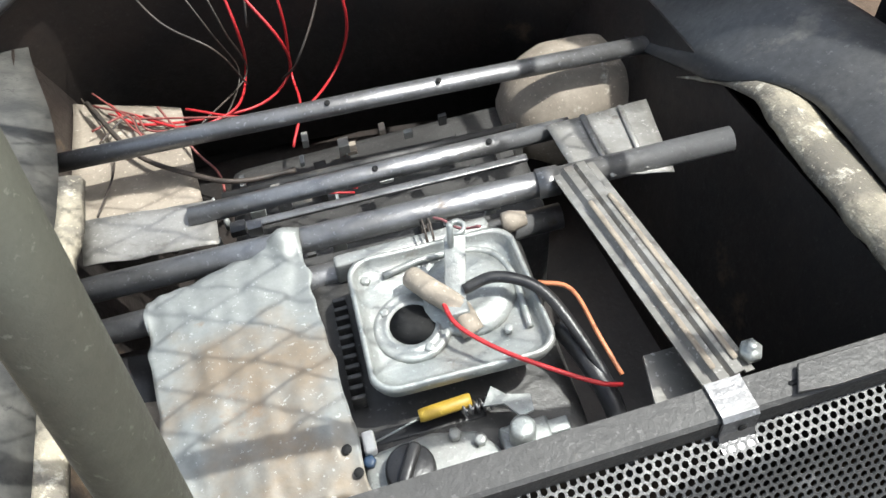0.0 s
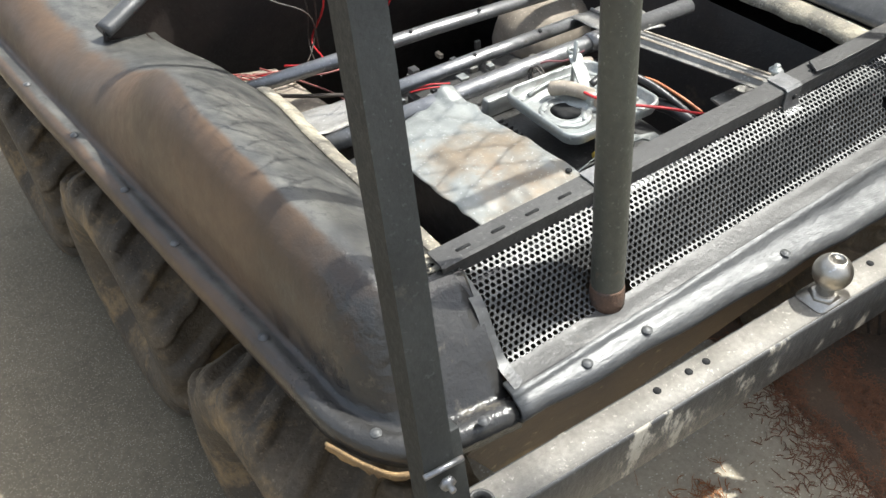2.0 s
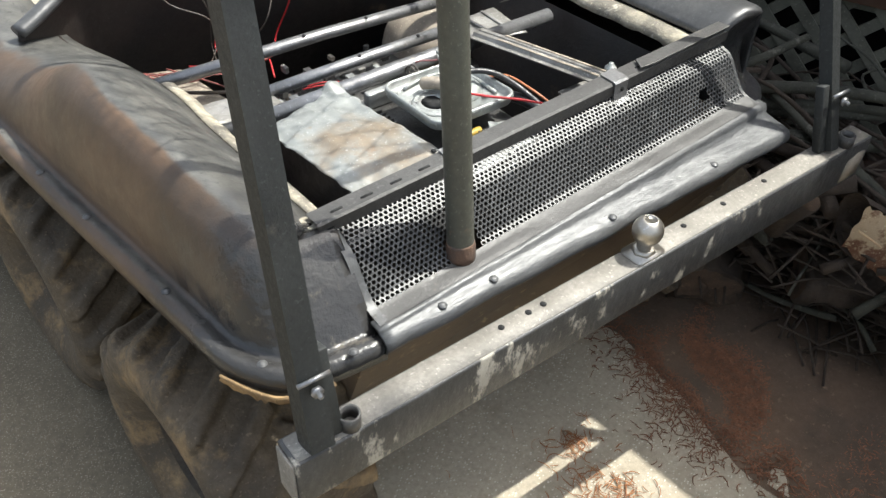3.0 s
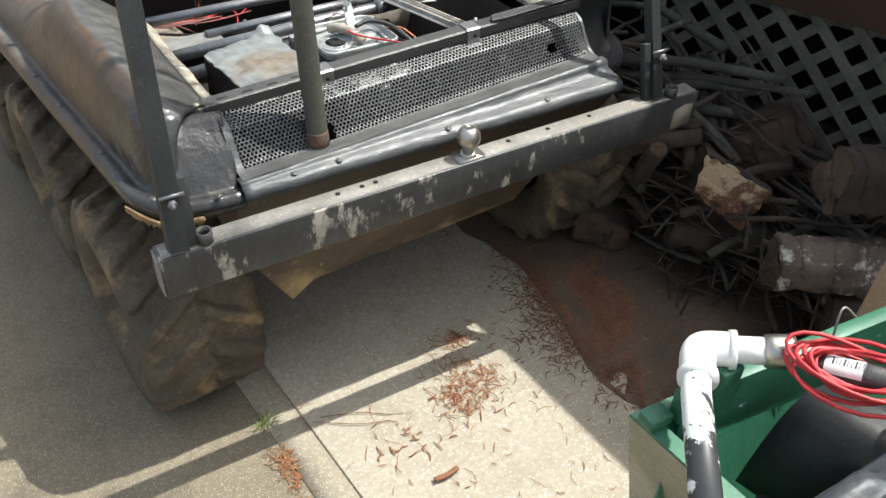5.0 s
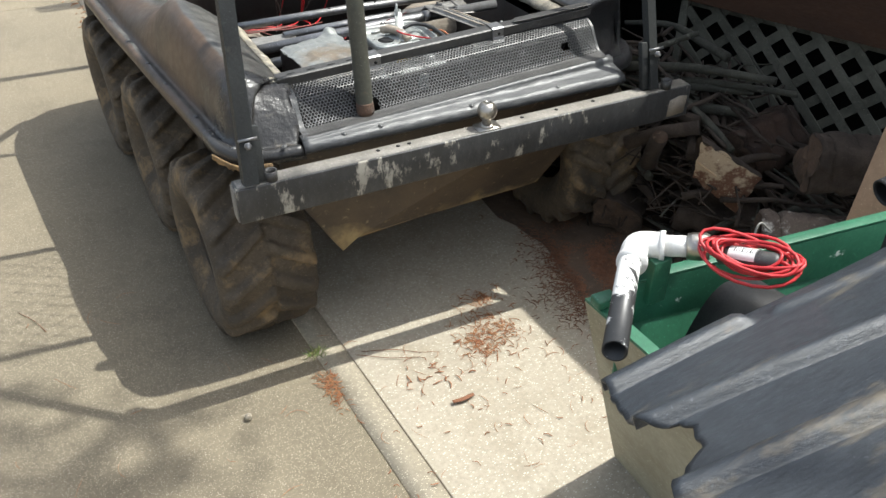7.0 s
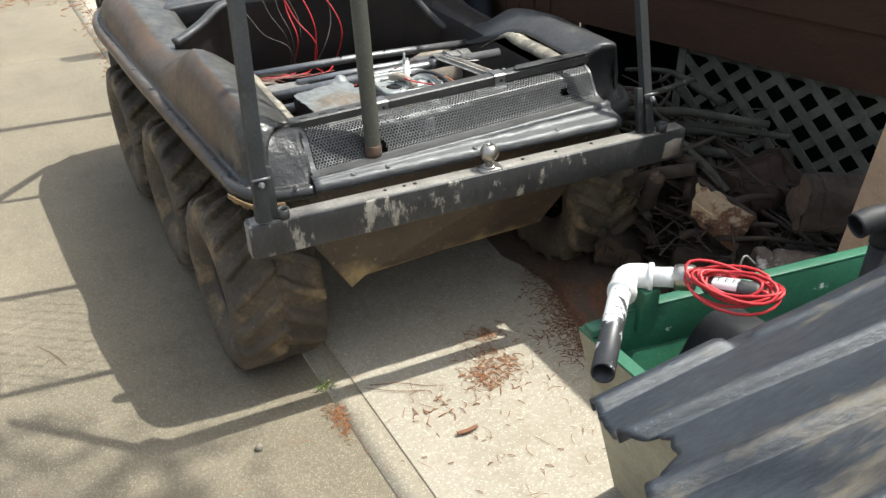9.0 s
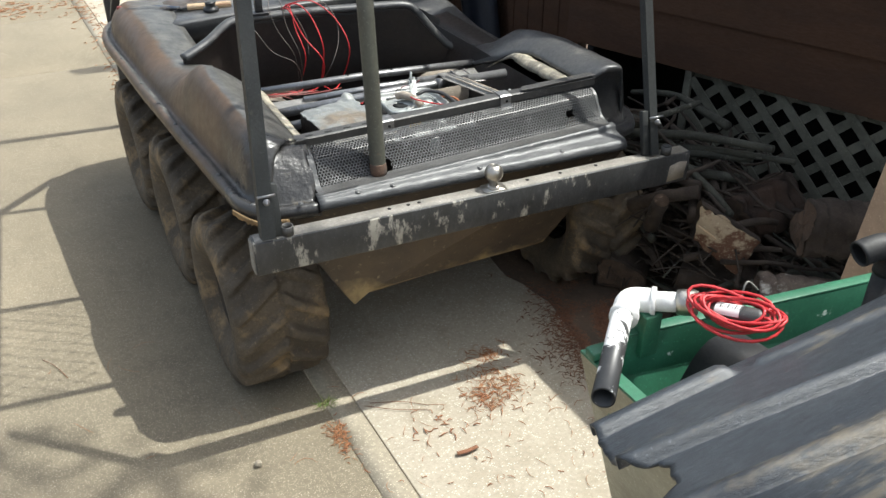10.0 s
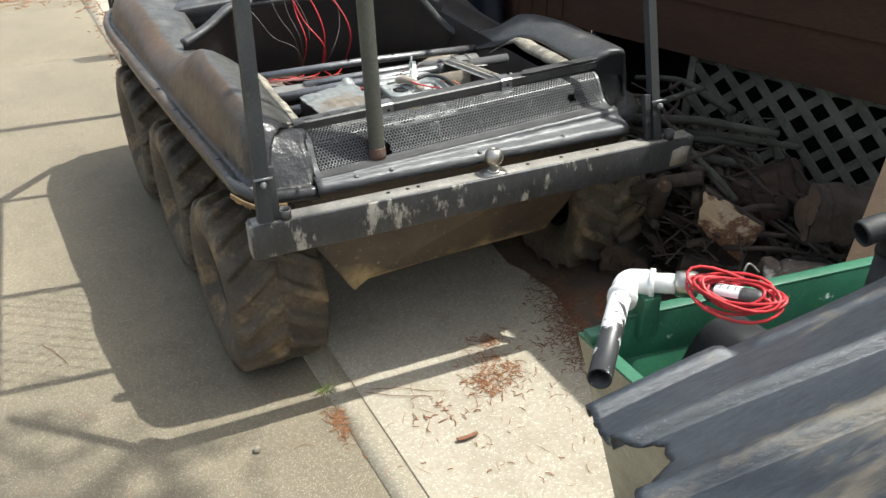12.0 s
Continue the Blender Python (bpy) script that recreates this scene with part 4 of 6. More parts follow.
part("washer_plate", prism(roundrect(-0.034, 0.034, -0.024, 0.024, 0.010, 4), 0.0025, Matrix.Translation((0.0, 0.0, 0.0))), CHROME, ball, "bare bright steel washer")
for x in (0.092, 1.256):
    bm = pipe([(x, 0.012, 0.6695), (x, 0.012, 0.695)], 0.016, 0.0125, 18)
    part("socket", bm, DARKSTEEL, bump, "short black pipe socket")

# ---- rack: posts, leaning pole, roof rails, chain-link ----
rack = thing("rack_frame", "black steel rack frame with chain-link roof over the vehicle", "rack")
lean = Vector((0.062, 0.434, 1.0))


def post(base, top_z, lean, k=1.0):
    top = base + lean * (top_z - base.z)
    m = along(base, top, (0, 1, 0))
    n = (top - base).length
    pr = [(y * k, z * k) for y, z in ((-0.019, -0.019), (0.019, -0.019), (0.019, -0.014), (-0.014, -0.014), (-0.014, 0.019), (-0.019, 0.019))]
    return grid([[m @ Vector((x, y, z)) for y, z in pr] for x in (0, n)], True), m, top


tops = []
for base, s in ((Vector((0.040, 0.010, 0.671)), 1), (Vector((1.214, 0.020, 0.671)), -1)):
    ln = Vector((0.082 if s > 0 else 0.10, 0.345 if s > 0 else 0.44, 1.0))
    bm, m, top = post(base, 1.5, ln, 0.95 if s > 0 else 0.7)
    part("post", bm, POST, rack, "flat black steel angle post", smooth=False)
    tops.append(top)
    part("post_foot", bar(base + Vector((0.022 * s, 0.008, -0.0006)), base + Vector((0.022 * s + 0.006, 0.05, 0.125)), 0.034 if s > 0 else 0.02, 0.03 if s > 0 else 0.018, 0.002, (0, 1, 0)), POST, rack, "black foot bracket")
    q = base + ln * 0.10
    part("foot_bolt", lathe([(0.009, 0), (0.009, 0.006), (0.004, 0.006), (0.004, 0.014), (0, 0.0145)], 6, Matrix.Translation(q + Vector((0.0, -0.030, 0))) @ Matrix.Rotation(radians(90), 4, "X")), STEEL, rack)
    part("foot_pin", sweep([q + Vector((-0.02, -0.02, 0.01)), q + Vector((0.026, -0.022, 0.011))], 0.0035, 8), STEEL, rack)
pole_base = Vector((0.391, 0.153, 0.715))
pole_dir = Vector((0.010, 0.138, 1.0))
part("leaning_pole", pipe([pole_base + pole_dir * t for t in (0.0, 0.02, 0.4, 0.78)], 0.0218, 0.019, 24), mat("olive_grey_pole", (0.10, 0.10, 0.08), 0.5, 0.3, second=(0.085, 0.082, 0.066), scale=7,
     wear=(0.19, 0.13, 0.09), wear_at=(0.64, 0.75), wear_scale=18, bump=0.2), rack, "olive-grey round steel pole")
part("pole_foot", lathe([(0.023, 0), (0.024, 0.012), (0.023, 0.03), (0.0225, 0.034), (0.0, 0.034)], 22, Matrix.Translation(pole_base - pole_dir * 0.004) @ pole_dir.to_track_quat("Z", "Y").to_matrix().to_4x4()),
     mat("rusty_pole_end", (0.12, 0.07, 0.045), 0.8, second=(0.06, 0.05, 0.045), scale=30, bump=0.6), rack, "rusty pole end")
RZ = 1.5
rails = [((0.05, 0.425), (1.32, 0.322)), ((0.05, 0.965), (1.32, 0.83)), ((0.05, 1.72), (1.32, 1.56))]
for (xa, ya), (xb, yb) in rails:
    part("roof_rail", sweep([(xa, ya, RZ), (xb, yb, RZ)], 0.014, 12), STEEL, rack)
part("side_rail", sweep([(0.06, 0.42, RZ), (0.06, 1.72, RZ)], 0.012, 10), STEEL, rack)
part("side_rail", sweep([(1.30, 0.32, RZ), (1.30, 1.56, RZ)], 0.012, 10), STEEL, rack)
for a, b in (((-0.13, 2.0, 0.70), (0.06, 1.72, RZ)), ((1.22, 2.1, 0.70), (1.30, 1.56, RZ))):
    part("front_post", bar(a, b, 0.032, 0.032, 0.003, (0, 1, 0)), DARKSTEEL, rack)
bm = bmesh.new()
zig = []
cell = 0.052
x = 0.07
while x < 1.28:
    f = (x - 0.05) / 1.27
    ya, yb = 0.425 - 0.103 * f, 0.965 - 0.135 * f
    k = int((yb - ya) / (cell / 2))
    sg = 1 if len(zig) % 2 else -1
    pts = [(x + sg * (cell / 2 if j % 2 else -cell / 2) * 1.04, ya + (yb - ya) * j / k, RZ + (0.003 if j % 2 else -0.003) + 0.02 * math.sin(3 * x + 2 * j / k)) for j in range(k + 1)]
    zig.append(sweep(pts, 0.0033, 4))
    x += cell
part("chain_link", merge(*zig), STEEL, rack, "galvanised chain-link mesh", smooth=False)

# ---- engine bay ----
def tube(name, a, b, r, holes=()):
    ob = part(name, pipe([a, Vector(a).lerp(Vector(b), 0.5), b], r, r - 0.003, 20), STEEL, car, "worn bare steel cross tube")
    d = (Vector(b) - Vector(a)).normalized()
    for t in holes:
        p = Vector(a).lerp(Vector(b), t) + Vector((0, -0.35, 0.94)).normalized() * (r - 0.0002)
        part("tube_hole", lathe([(0.004, 0), (0.004, 0.0007), (0, 0.0007)], 12, Matrix.Translation(p) @ Vector((0, -0.35, 0.94)).to_track_quat("Z", "Y").to_matrix().to_4x4()), DEEP_SHADE, ob)
    return ob


tube("cross_tube", (0.195, 0.866, 0.722), (1.020, 0.812, 0.732), 0.0135, (0.44, 0.62))
tube("cross_tube", (0.37, 0.713, 0.722), (0.845, 0.695, 0.735), 0.0125, (0.48, 0.78))
tube("cross_tube", (0.235, 0.640, 0.722), (1.014, 0.592, 0.760), 0.0155, ())
tube("cross_tube", (0.24, 0.600, 0.690), (0.80, 0.588, 0.703), 0.0155, ())
part("tube_sleeve", sweep([(0.775, 0.607, 0.7483), (0.80, 0.605, 0.7496)], 0.018, 18), STEEL, car)
part("rod", sweep([(0.40, 0.79, 0.66), (0.80, 0.775, 0.67)], 0.006, 8), DARKSTEEL, car)

# dented galvanised sheet
def dented(corners, nu, nv, amp, seed, lift=0.0):
    a, b, c, d = (Vector(q) for q in corners)
    out = []
    for j in range(nv + 1):
        row = []
        for i in range(nu + 1):
            u, w = i / nu, j / nv
            p = a.lerp(b, u).lerp(d.lerp(c, u), w)
            edge = min(u, 1 - u, w, 1 - w) * 6
            p.z += amp * noise.noise(Vector((u * 4, w * 4, seed))) + 0.45 * amp * noise.noise(Vector((u * 11, w * 11, seed + 5))) + lift * math.sin(math.pi * u) * math.sin(math.pi * w)
            row.append(p)
        out.append(row)
    return out


sheet = dented([(0.318, 0.590, 0.735), (0.494, 0.634, 0.738), (0.522, 0.315, 0.742), (0.335, 0.322, 0.735)], 44, 52, 0.006, 2.0, 0.008)
for j, row in enumerate(sheet):
    for i, q in enumerate(row):
        rim_d = max(0.0, 1 - min(i, 44 - i, j, 52 - j) / 3)
        torn = math.exp(-((i - 44) / 9) ** 2 - (j / 8) ** 2) + 0.7 * math.exp(-(i / 5) ** 2 - (j / 6) ** 2)
        q += Vector((noise.noise(q * 40), noise.noise(q * 44 + Vector((3, 0, 0))), 0)) * 0.006 * rim_d
        q.z += 0.03 * torn * noise.noise(q * 28 + Vector((0, 7, 0))) + 0.008 * torn
shell(part("cover_sheet", grid(sheet), GALV, car, "dented galvanised cover sheet"), 0.0015)
part("cover_sheet_edge", grid([[(0.335, 0.322, 0.735), (0.332, 0.324, 0.60)], [(0.318, 0.590, 0.735), (0.316, 0.588, 0.60)]]), TUB, car)
for x, y in ((0.475, 0.612), (0.505, 0.36), (0.512, 0.335)):
    part("sheet_hole", lathe([(0.005, 0), (0.005, 0.001), (0, 0.001)], 12, Matrix.Translation((x, y, 0.7445))), DEEP_SHADE, car)
shell(part("small_grey_sheet", grid(dented([(0.236, 0.754, 0.718), (0.400, 0.732, 0.722), (0.402, 0.664, 0.718), (0.240, 0.684, 0.714)], 10, 6, 0.004, 5.0)), GREYSHEET, car, "grey folded sheet bracket"), 0.002)
shell(part("tan_board", grid(dented([(0.19, 1.07, 0.655), (0.35, 0.99, 0.66), (0.372, 0.80, 0.655), (0.20, 0.78, 0.655)], 10, 10, 0.003, 8.0)), TAN, car, "tan board under the wires"), 0.012)
shell(part("ribbed_bracket", grid(dented([(0.812, 0.690, 0.752), (0.946, 0.690, 0.756), (0.935, 0.575, 0.748), (0.822, 0.600, 0.752)], 12, 6, 0.003, 3.0)), GREYSHEET, car, "grey ribbed sheet bracket"), 0.002)
for t in (0.35, 0.72):
    part("bracket_rib", sweep([(0.812 + 0.134 * t, 0.688, 0.757), (0.822 + 0.113 * t, 0.585, 0.754)], 0.004, 8, squash=0.6), GREYSHEET, car)
# hat-section strut
m = along((0.815, 0.598, 0.768), (0.858, 0.300, 0.795), (0, 0, 1))
pr = [(-0.026, 0), (-0.026, 0.002), (-0.017, 0.003), (-0.013, 0.010), (-0.003, 0.010), (0.0, 0.004), (0.003, 0.010), (0.013, 0.010), (0.017, 0.003), (0.026, 0.002), (0.026, 0)]
shell(part("hat_strut", grid([[m @ Vector((x, y, z)) for y, z in pr] for x in np.linspace(0, 0.302, 6)]), GREYSHEET, car, "ribbed steel strut", smooth=False), 0.0015)
for y in (-0.012, 0.012):
    part("strut_stripe", prism(roundrect(0.06, 0.29, y - 0.003, y + 0.003, 0.002, 2), 0.0008, m @ Matrix.Translation((0, 0, 0.0112))), TAN, car)
part("mount_plate", prism([(-0.05, -0.03), (0.03, -0.035), (0.05, 0.0), (0.03, 0.03), (-0.04, 0.03)], 0.004, Matrix.Translation((0.845, 0.335, 0.752))), GREYSHEET, car, smooth=False)
part("mount_nut", lathe([(0.011, 0), (0.011, 0.008), (0.005, 0.008), (0.005, 0.016), (0, 0.016)], 6, Matrix.Translation((0.885, 0.318, 0.80))), ALU, car)

engine = new("engine"); engine.parent = car
engine.location = (-0.012, 0.0, 0.0)
part("block", box(0.50, 0.76, 0.32, 0.60, 0.40, 0.70, 0.02), DARKSTEEL, engine, "black engine block")
# air cleaner pan: rounded square dish
def ringed(outline, z):
    return [(x, y, z) for x, y in outline]


def pan_outline(inset):
    c = [(0.553, 0.395), (0.742, 0.392), (0.735, 0.552), (0.552, 0.557)]
    cx, cy = sum(p[0] for p in c) / 4, sum(p[1] for p in c) / 4
    rr = roundrect(-1, 1, -1, 1, 0.28, 8)
    out = []
    for u, v in rr:
        u, v = (u + 1) / 2, (v + 1) / 2
        p = Vector(c[0]).lerp(Vector(c[1]), u).lerp(Vector(c[3]).lerp(Vector(c[2]), u), v)
        d = Vector((cx, cy)) - p
        p += d.normalized() * inset
        out.append((p.x, p.y))
    return out


pan_rows = [ringed(pan_outline(i), z) for i, z in ((0.004, 0.744), (-0.001, 0.758), (0.0, 0.764), (0.004, 0.766), (0.007, 0.762), (0.009, 0.752), (0.022, 0.748), (0.040, 0.748), (0.044, 0.746))]
bm = grid(pan_rows, True)
last = list(bm.verts)[-len(pan_rows[0]):]
bm.faces.new(last)
part("air_cleaner_pan", bm, ALU, engine, "bright cast aluminium air cleaner base")
ring_m = Matrix.Translation((0.607, 0.468, 0.747))
part("intake_ring", lathe([(0.024, 0.001), (0.024, 0.006), (0.030, 0.006), (0.033, 0.003), (0.036, 0.006), (0.040, 0.004), (0.042, 0.0), (0.024, 0.0)], 32, ring_m), ALU, engine)
part("intake_throat", lathe([(0.0238, 0.0045), (0.0, 0.0045)], 28, ring_m), DEEP_SHADE, engine)
part("pan_hump", lathe([(0.052, 0.0), (0.050, 0.006), (0.036, 0.014), (0.02, 0.012), (0.0, 0.010)], 26, Matrix.Translation((0.672, 0.490, 0.746))), ALU, engine)
part("pan_rib", sweep(catmull([(0.59, 0.535, 0.752), (0.64, 0.543, 0.753), (0.70, 0.535, 0.752), (0.722, 0.50, 0.752), (0.722, 0.43, 0.752)], 5), 0.004, 8), ALU, engine)
for x, y in ((0.618, 0.437), (0.640, 0.505), (0.582, 0.49), (0.700, 0.435), (0.57, 0.535)):
    part("pan_bolt", lathe([(0.0055, 0), (0.0055, 0.005), (0.003, 0.0055), (0, 0.0055)], 6, Matrix.Translation((x, y, 0.7485))), ALU, engine)
part("bracket", bar((0.652, 0.462, 0.76), (0.668, 0.522, 0.808), 0.022, 0.004, 0.001), ALU, engine, "bent bright bracket")
part("bracket_leg", box(0.643, 0.665, 0.452, 0.468, 0.747, 0.775, 0.002), ALU, engine)
part("stud", sweep([(0.662, 0.515, 0.76), (0.662, 0.515, 0.838)], 0.0035, 8), ALU, engine)
part("bracket_eye", pipe([(0.672, 0.530, 0.806), (0.672, 0.530, 0.812)], 0.010, 0.006, 14), ALU, engine)
part("tan_duct", sweep(catmull([(0.618, 0.515, 0.765), (0.63, 0.490, 0.775), (0.655, 0.465, 0.765), (0.665, 0.44, 0.752)], 5), 0.012, 10), TAN, engine, "tan moulded duct")
part("black_hose", sweep(catmull([(0.665, 0.478, 0.775), (0.70, 0.478, 0.782), (0.74, 0.455, 0.775), (0.765, 0.405, 0.755), (0.785, 0.35, 0.72), (0.79, 0.30, 0.66)], 6), 0.006, 10), BLACKPLASTIC, engine)
part("fat_hose", sweep(catmull([(0.755, 0.43, 0.735), (0.768, 0.39, 0.735), (0.782, 0.34, 0.715), (0.79, 0.29, 0.65)], 5), 0.011, 12), BLACKPLASTIC, engine, "thick black hose")
part("red_lead", sweep(catmull([(0.640, 0.475, 0.775), (0.648, 0.44, 0.775), (0.68, 0.405, 0.772), (0.72, 0.375, 0.768), (0.765, 0.352, 0.755), (0.79, 0.348, 0.745)], 6), 0.0024, 8), REDWIRE, engine)
part("orange_lead", sweep(catmull([(0.745, 0.475, 0.756), (0.775, 0.455, 0.758), (0.785, 0.40, 0.752), (0.795, 0.36, 0.74)], 5), 0.0025, 8), mat("orange_insulation", (0.6, 0.22, 0.1), 0.45), engine)
# rocker cover, carburettor and small parts
part("rocker_cover", prism([(0.525, 0.305), (0.66, 0.295), (0.665, 0.335), (0.645, 0.362), (0.60, 0.372), (0.53, 0.366)], 0.055, Matrix.Translation((0, 0, 0.655)), 0.006), ALU, engine)
part("filler_cap", lathe([(0.023, 0), (0.025, 0.004), (0.0245, 0.014), (0.022, 0.017), (0.0, 0.017)], 26, Matrix.Translation((0.572, 0.335, 0.711))), BLACKPLASTIC, engine, "black ribbed oil filler cap")
part("cap_grip", box(-0.021, 0.021, -0.006, 0.006, 0.017, 0.029, 0.004, Matrix.Translation((0.572, 0.335, 0.711)) @ Matrix.Rotation(radians(60), 4, "Z")), BLACKPLASTIC, engine)
for x, y in ((0.535, 0.356), (0.645, 0.348), (0.622, 0.36), (0.652, 0.31)):
    part("cover_bolt", lathe([(0.0065, 0), (0.0065, 0.006), (0.003, 0.0065), (0, 0.0065)], 6, Matrix.Translation((x, y, 0.711))), BLUEPART if x < 0.54 else ALU, engine)
part("carburettor", merge(box(0.665, 0.715, 0.315, 0.355, 0.68, 0.715, 0.004), lathe([(0.013, 0), (0.013, 0.022), (0.009, 0.026), (0, 0.026)], 16, Matrix.Translation((0.685, 0.338, 0.715))),
     box(0.705, 0.735, 0.335, 0.35, 0.70, 0.712, 0.002)), ALU, engine, "grey carburettor body")
part("linkage_plate", prism([(0, 0), (0.02, 0.006), (0.038, -0.004), (0.05, 0.004), (0.044, 0.02), (0.02, 0.016), (0.004, 0.022)], 0.003, Matrix.Translation((0.655, 0.372, 0.728)) @ Matrix.Rotation(radians(-25), 4, "Z")), ALU, engine, smooth=False)
part("spring", sweep([(0.635 + 0.0016 * k, 0.378 + 0.006 * math.cos(k * 1.6), 0.722 + 0.006 * math.sin(k * 1.6)) for k in range(22)], 0.0013, 6), STEEL, engine)
part("tray", box(0.525, 0.66, 0.376, 0.392, 0.69, 0.70, 0.002), BLACKPLASTIC, engine)
part("resistor", lathe([(0.0, 0), (0.006, 0.0), (0.007, 0.004), (0.007, 0.05), (0.006, 0.054), (0, 0.054)], 14, along((0.592, 0.384, 0.722), (0.65, 0.386, 0.724)) @ Matrix.Rotation(radians(90), 4, "Y")), YELLOW, engine, "ochre yellow cylinder on a wire")
part("resistor_wire", sweep([(0.54, 0.372, 0.716), (0.60, 0.384, 0.722)], 0.0012, 6), ALU, engine)
part("plug", box(0.532, 0.545, 0.362, 0.384, 0.71, 0.724, 0.003), WHITE, engine)
for k in range(11):
    part("cooling_fin", box(0.53, 0.545, 0.42 + k * 0.012, 0.425 + k * 0.012, 0.66, 0.72, 0.001), DARKSTEEL, engine)
part("upper_shroud", box(0.54, 0.72, 0.575, 0.592, 0.70, 0.735, 0.004), ALU, engine)
part("shroud_nut", lathe([(0.012, 0), (0.013, 0.01), (0.008, 0.028), (0, 0.028)], 12, along((0.735, 0.575, 0.735), (0.77, 0.573, 0.737)) @ Matrix.Rotation(radians(90), 4, "Y")), TAN, engine)

# clutter between the tubes
clutter = new("driveline"); clutter.parent = car
rnd = random.Random(4)
for k in range(46):
    x, y = rnd.uniform(0.40, 0.80), rnd.uniform(0.66, 0.86)
    w, d, h = rnd.uniform(0.006, 0.02), rnd.uniform(0.006, 0.022), rnd.uniform(0.005, 0.02)
    z = rnd.uniform(0.60, 0.66)
    part("fitting", box(x, x + w, y, y + d, z, z + h, 0.001, None), rnd.choice([GREYSHEET, ALU, DARKSTEEL, TAN, BLACKPLASTIC, STEEL]), clutter, smooth=False)
part("gearcase", box(0.40, 0.82, 0.65, 0.90, 0.36, 0.60, 0.02), DARKSTEEL, clutter, "dark gearcase")
part("link_bar", bar((0.42, 0.735, 0.655), (0.80, 0.72, 0.665), 0.012, 0.006), STEEL, clutter)
for k in range(5):
    part("terminal", lathe([(0.004, 0), (0.004, 0.02), (0.002, 0.02), (0.002, 0.032), (0, 0.032)], 8, Matrix.Translation((0.39 + 0.012 * (k % 2), 0.66 + k * 0.03, 0.64))), ALU, clutter)
# rounded tank in the front right of the bay
bm = bmesh.new()
bmesh.ops.create_uvsphere(bm, u_segments=32, v_segments=18, radius=1.0)
for v in bm.verts:
    q = v.co
    v.co = Vector((0.915 + 0.115 * math.copysign(abs(q.x) ** 0.8, q.x), 0.865 + 0.085 * math.copysign(abs(q.y) ** 0.8, q.y), 0.60 + 0.10 * q.z)) + noise.noise_vector(q * 2.5) * 0.006
part("tank", bm, TAN, car, "dusty tan rounded tank")
dm = along((0.275, 0.37, 0.575), (0.262, 0.60, 0.575)) @ Matrix.Rotation(radians(90), 4, "Y")
part("belt_drum", lathe([(0.0, 0.0), (0.070, 0.0), (0.078, 0.006), (0.080, 0.05), (0.076, 0.056), (0.076, 0.10), (0.080, 0.106), (0.080, 0.21), (0.074, 0.225), (0.0, 0.225)], 36, dm), BLACKPLASTIC, car, "black ribbed belt drum")
part("drum_band", lathe([(0.0795, 0.112), (0.083, 0.114), (0.083, 0.148), (0.0795, 0.150)], 36, dm), TAN, car, "tan band round the drum")

for ob in car.children_recursive:
    kind = ob.name.split(".")[0]
    if ob.type == "MESH" and ob.parent in (car, engine, clutter) or kind == "tube_hole":
        if kind in BAY:
            back = ob.parent.location
            for v in ob.data.vertices:
                v.co = settled(v.co + back) - back

# ---- loose wiring over the dash ----
wiring = thing("wiring_bundle", "tangled red and dark loose wires over the dash rim", "wires")
def wire(pts, r, m):
    lean = [min(max((z - 0.68) / 0.2, 0.0), 1.0) for x, y, z in pts]
    pts = [(x + (0.012 if z > 0.70 else 0.0), y + 0.055 * k, z - 0.004 * k) for (x, y, z), k in zip(pts, lean)]
    pts = [settled(Vector(p)) if p[2] < 0.69 else p for p in pts]
    return part("wire", sweep(catmull(pts, 6), r * 0.82, 6), m, wiring)


wire([(0.40, 1.17, 0.885), (0.42, 1.13, 0.90), (0.425, 1.10, 0.83), (0.44, 1.07, 0.74), (0.45, 1.03, 0.67), (0.43, 0.95, 0.668), (0.36, 0.93, 0.672), (0.28, 0.99, 0.672)], 0.0028, REDWIRE)
wire([(0.41, 1.18, 0.885), (0.45, 1.13, 0.905), (0.49, 1.10, 0.86), (0.51, 1.07, 0.76), (0.515, 1.0, 0.67), (0.52, 0.93, 0.66), (0.50, 0.87, 0.64)], 0.0028, REDWIRE)
wire([(0.42, 1.19, 0.89), (0.50, 1.13, 0.912), (0.575, 1.09, 0.85), (0.605, 1.06, 0.75), (0.585, 1.0, 0.665), (0.52, 0.92, 0.66), (0.44, 0.93, 0.665), (0.36, 0.97, 0.672)], 0.0028, REDWIRE)
wire([(0.40, 1.17, 0.88), (0.415, 1.12, 0.89), (0.45, 1.09, 0.80), (0.50, 1.06, 0.72), (0.51, 1.0, 0.665), (0.45, 0.95, 0.66), (0.30, 0.96, 0.67), (0.25, 1.02, 0.675)], 0.003, REDWIRE)
wire([(0.43, 1.19, 0.89), (0.52, 1.14, 0.915), (0.575, 1.10, 0.86), (0.57, 1.07, 0.78), (0.53, 1.04, 0.70), (0.50, 1.0, 0.66)], 0.0023, DARKWIRE)
wire([(0.37, 1.16, 0.93), (0.39, 1.13, 0.915), (0.395, 1.10, 0.84), (0.42, 1.07, 0.75), (0.45, 1.02, 0.67), (0.38, 0.93, 0.67)], 0.002, DARKWIRE)
wire([(0.36, 1.17, 0.93), (0.345, 1.13, 0.90), (0.36, 1.10, 0.83), (0.40, 1.07, 0.75), (0.44, 1.02, 0.67), (0.40, 0.90, 0.665)], 0.0017, DARKWIRE)
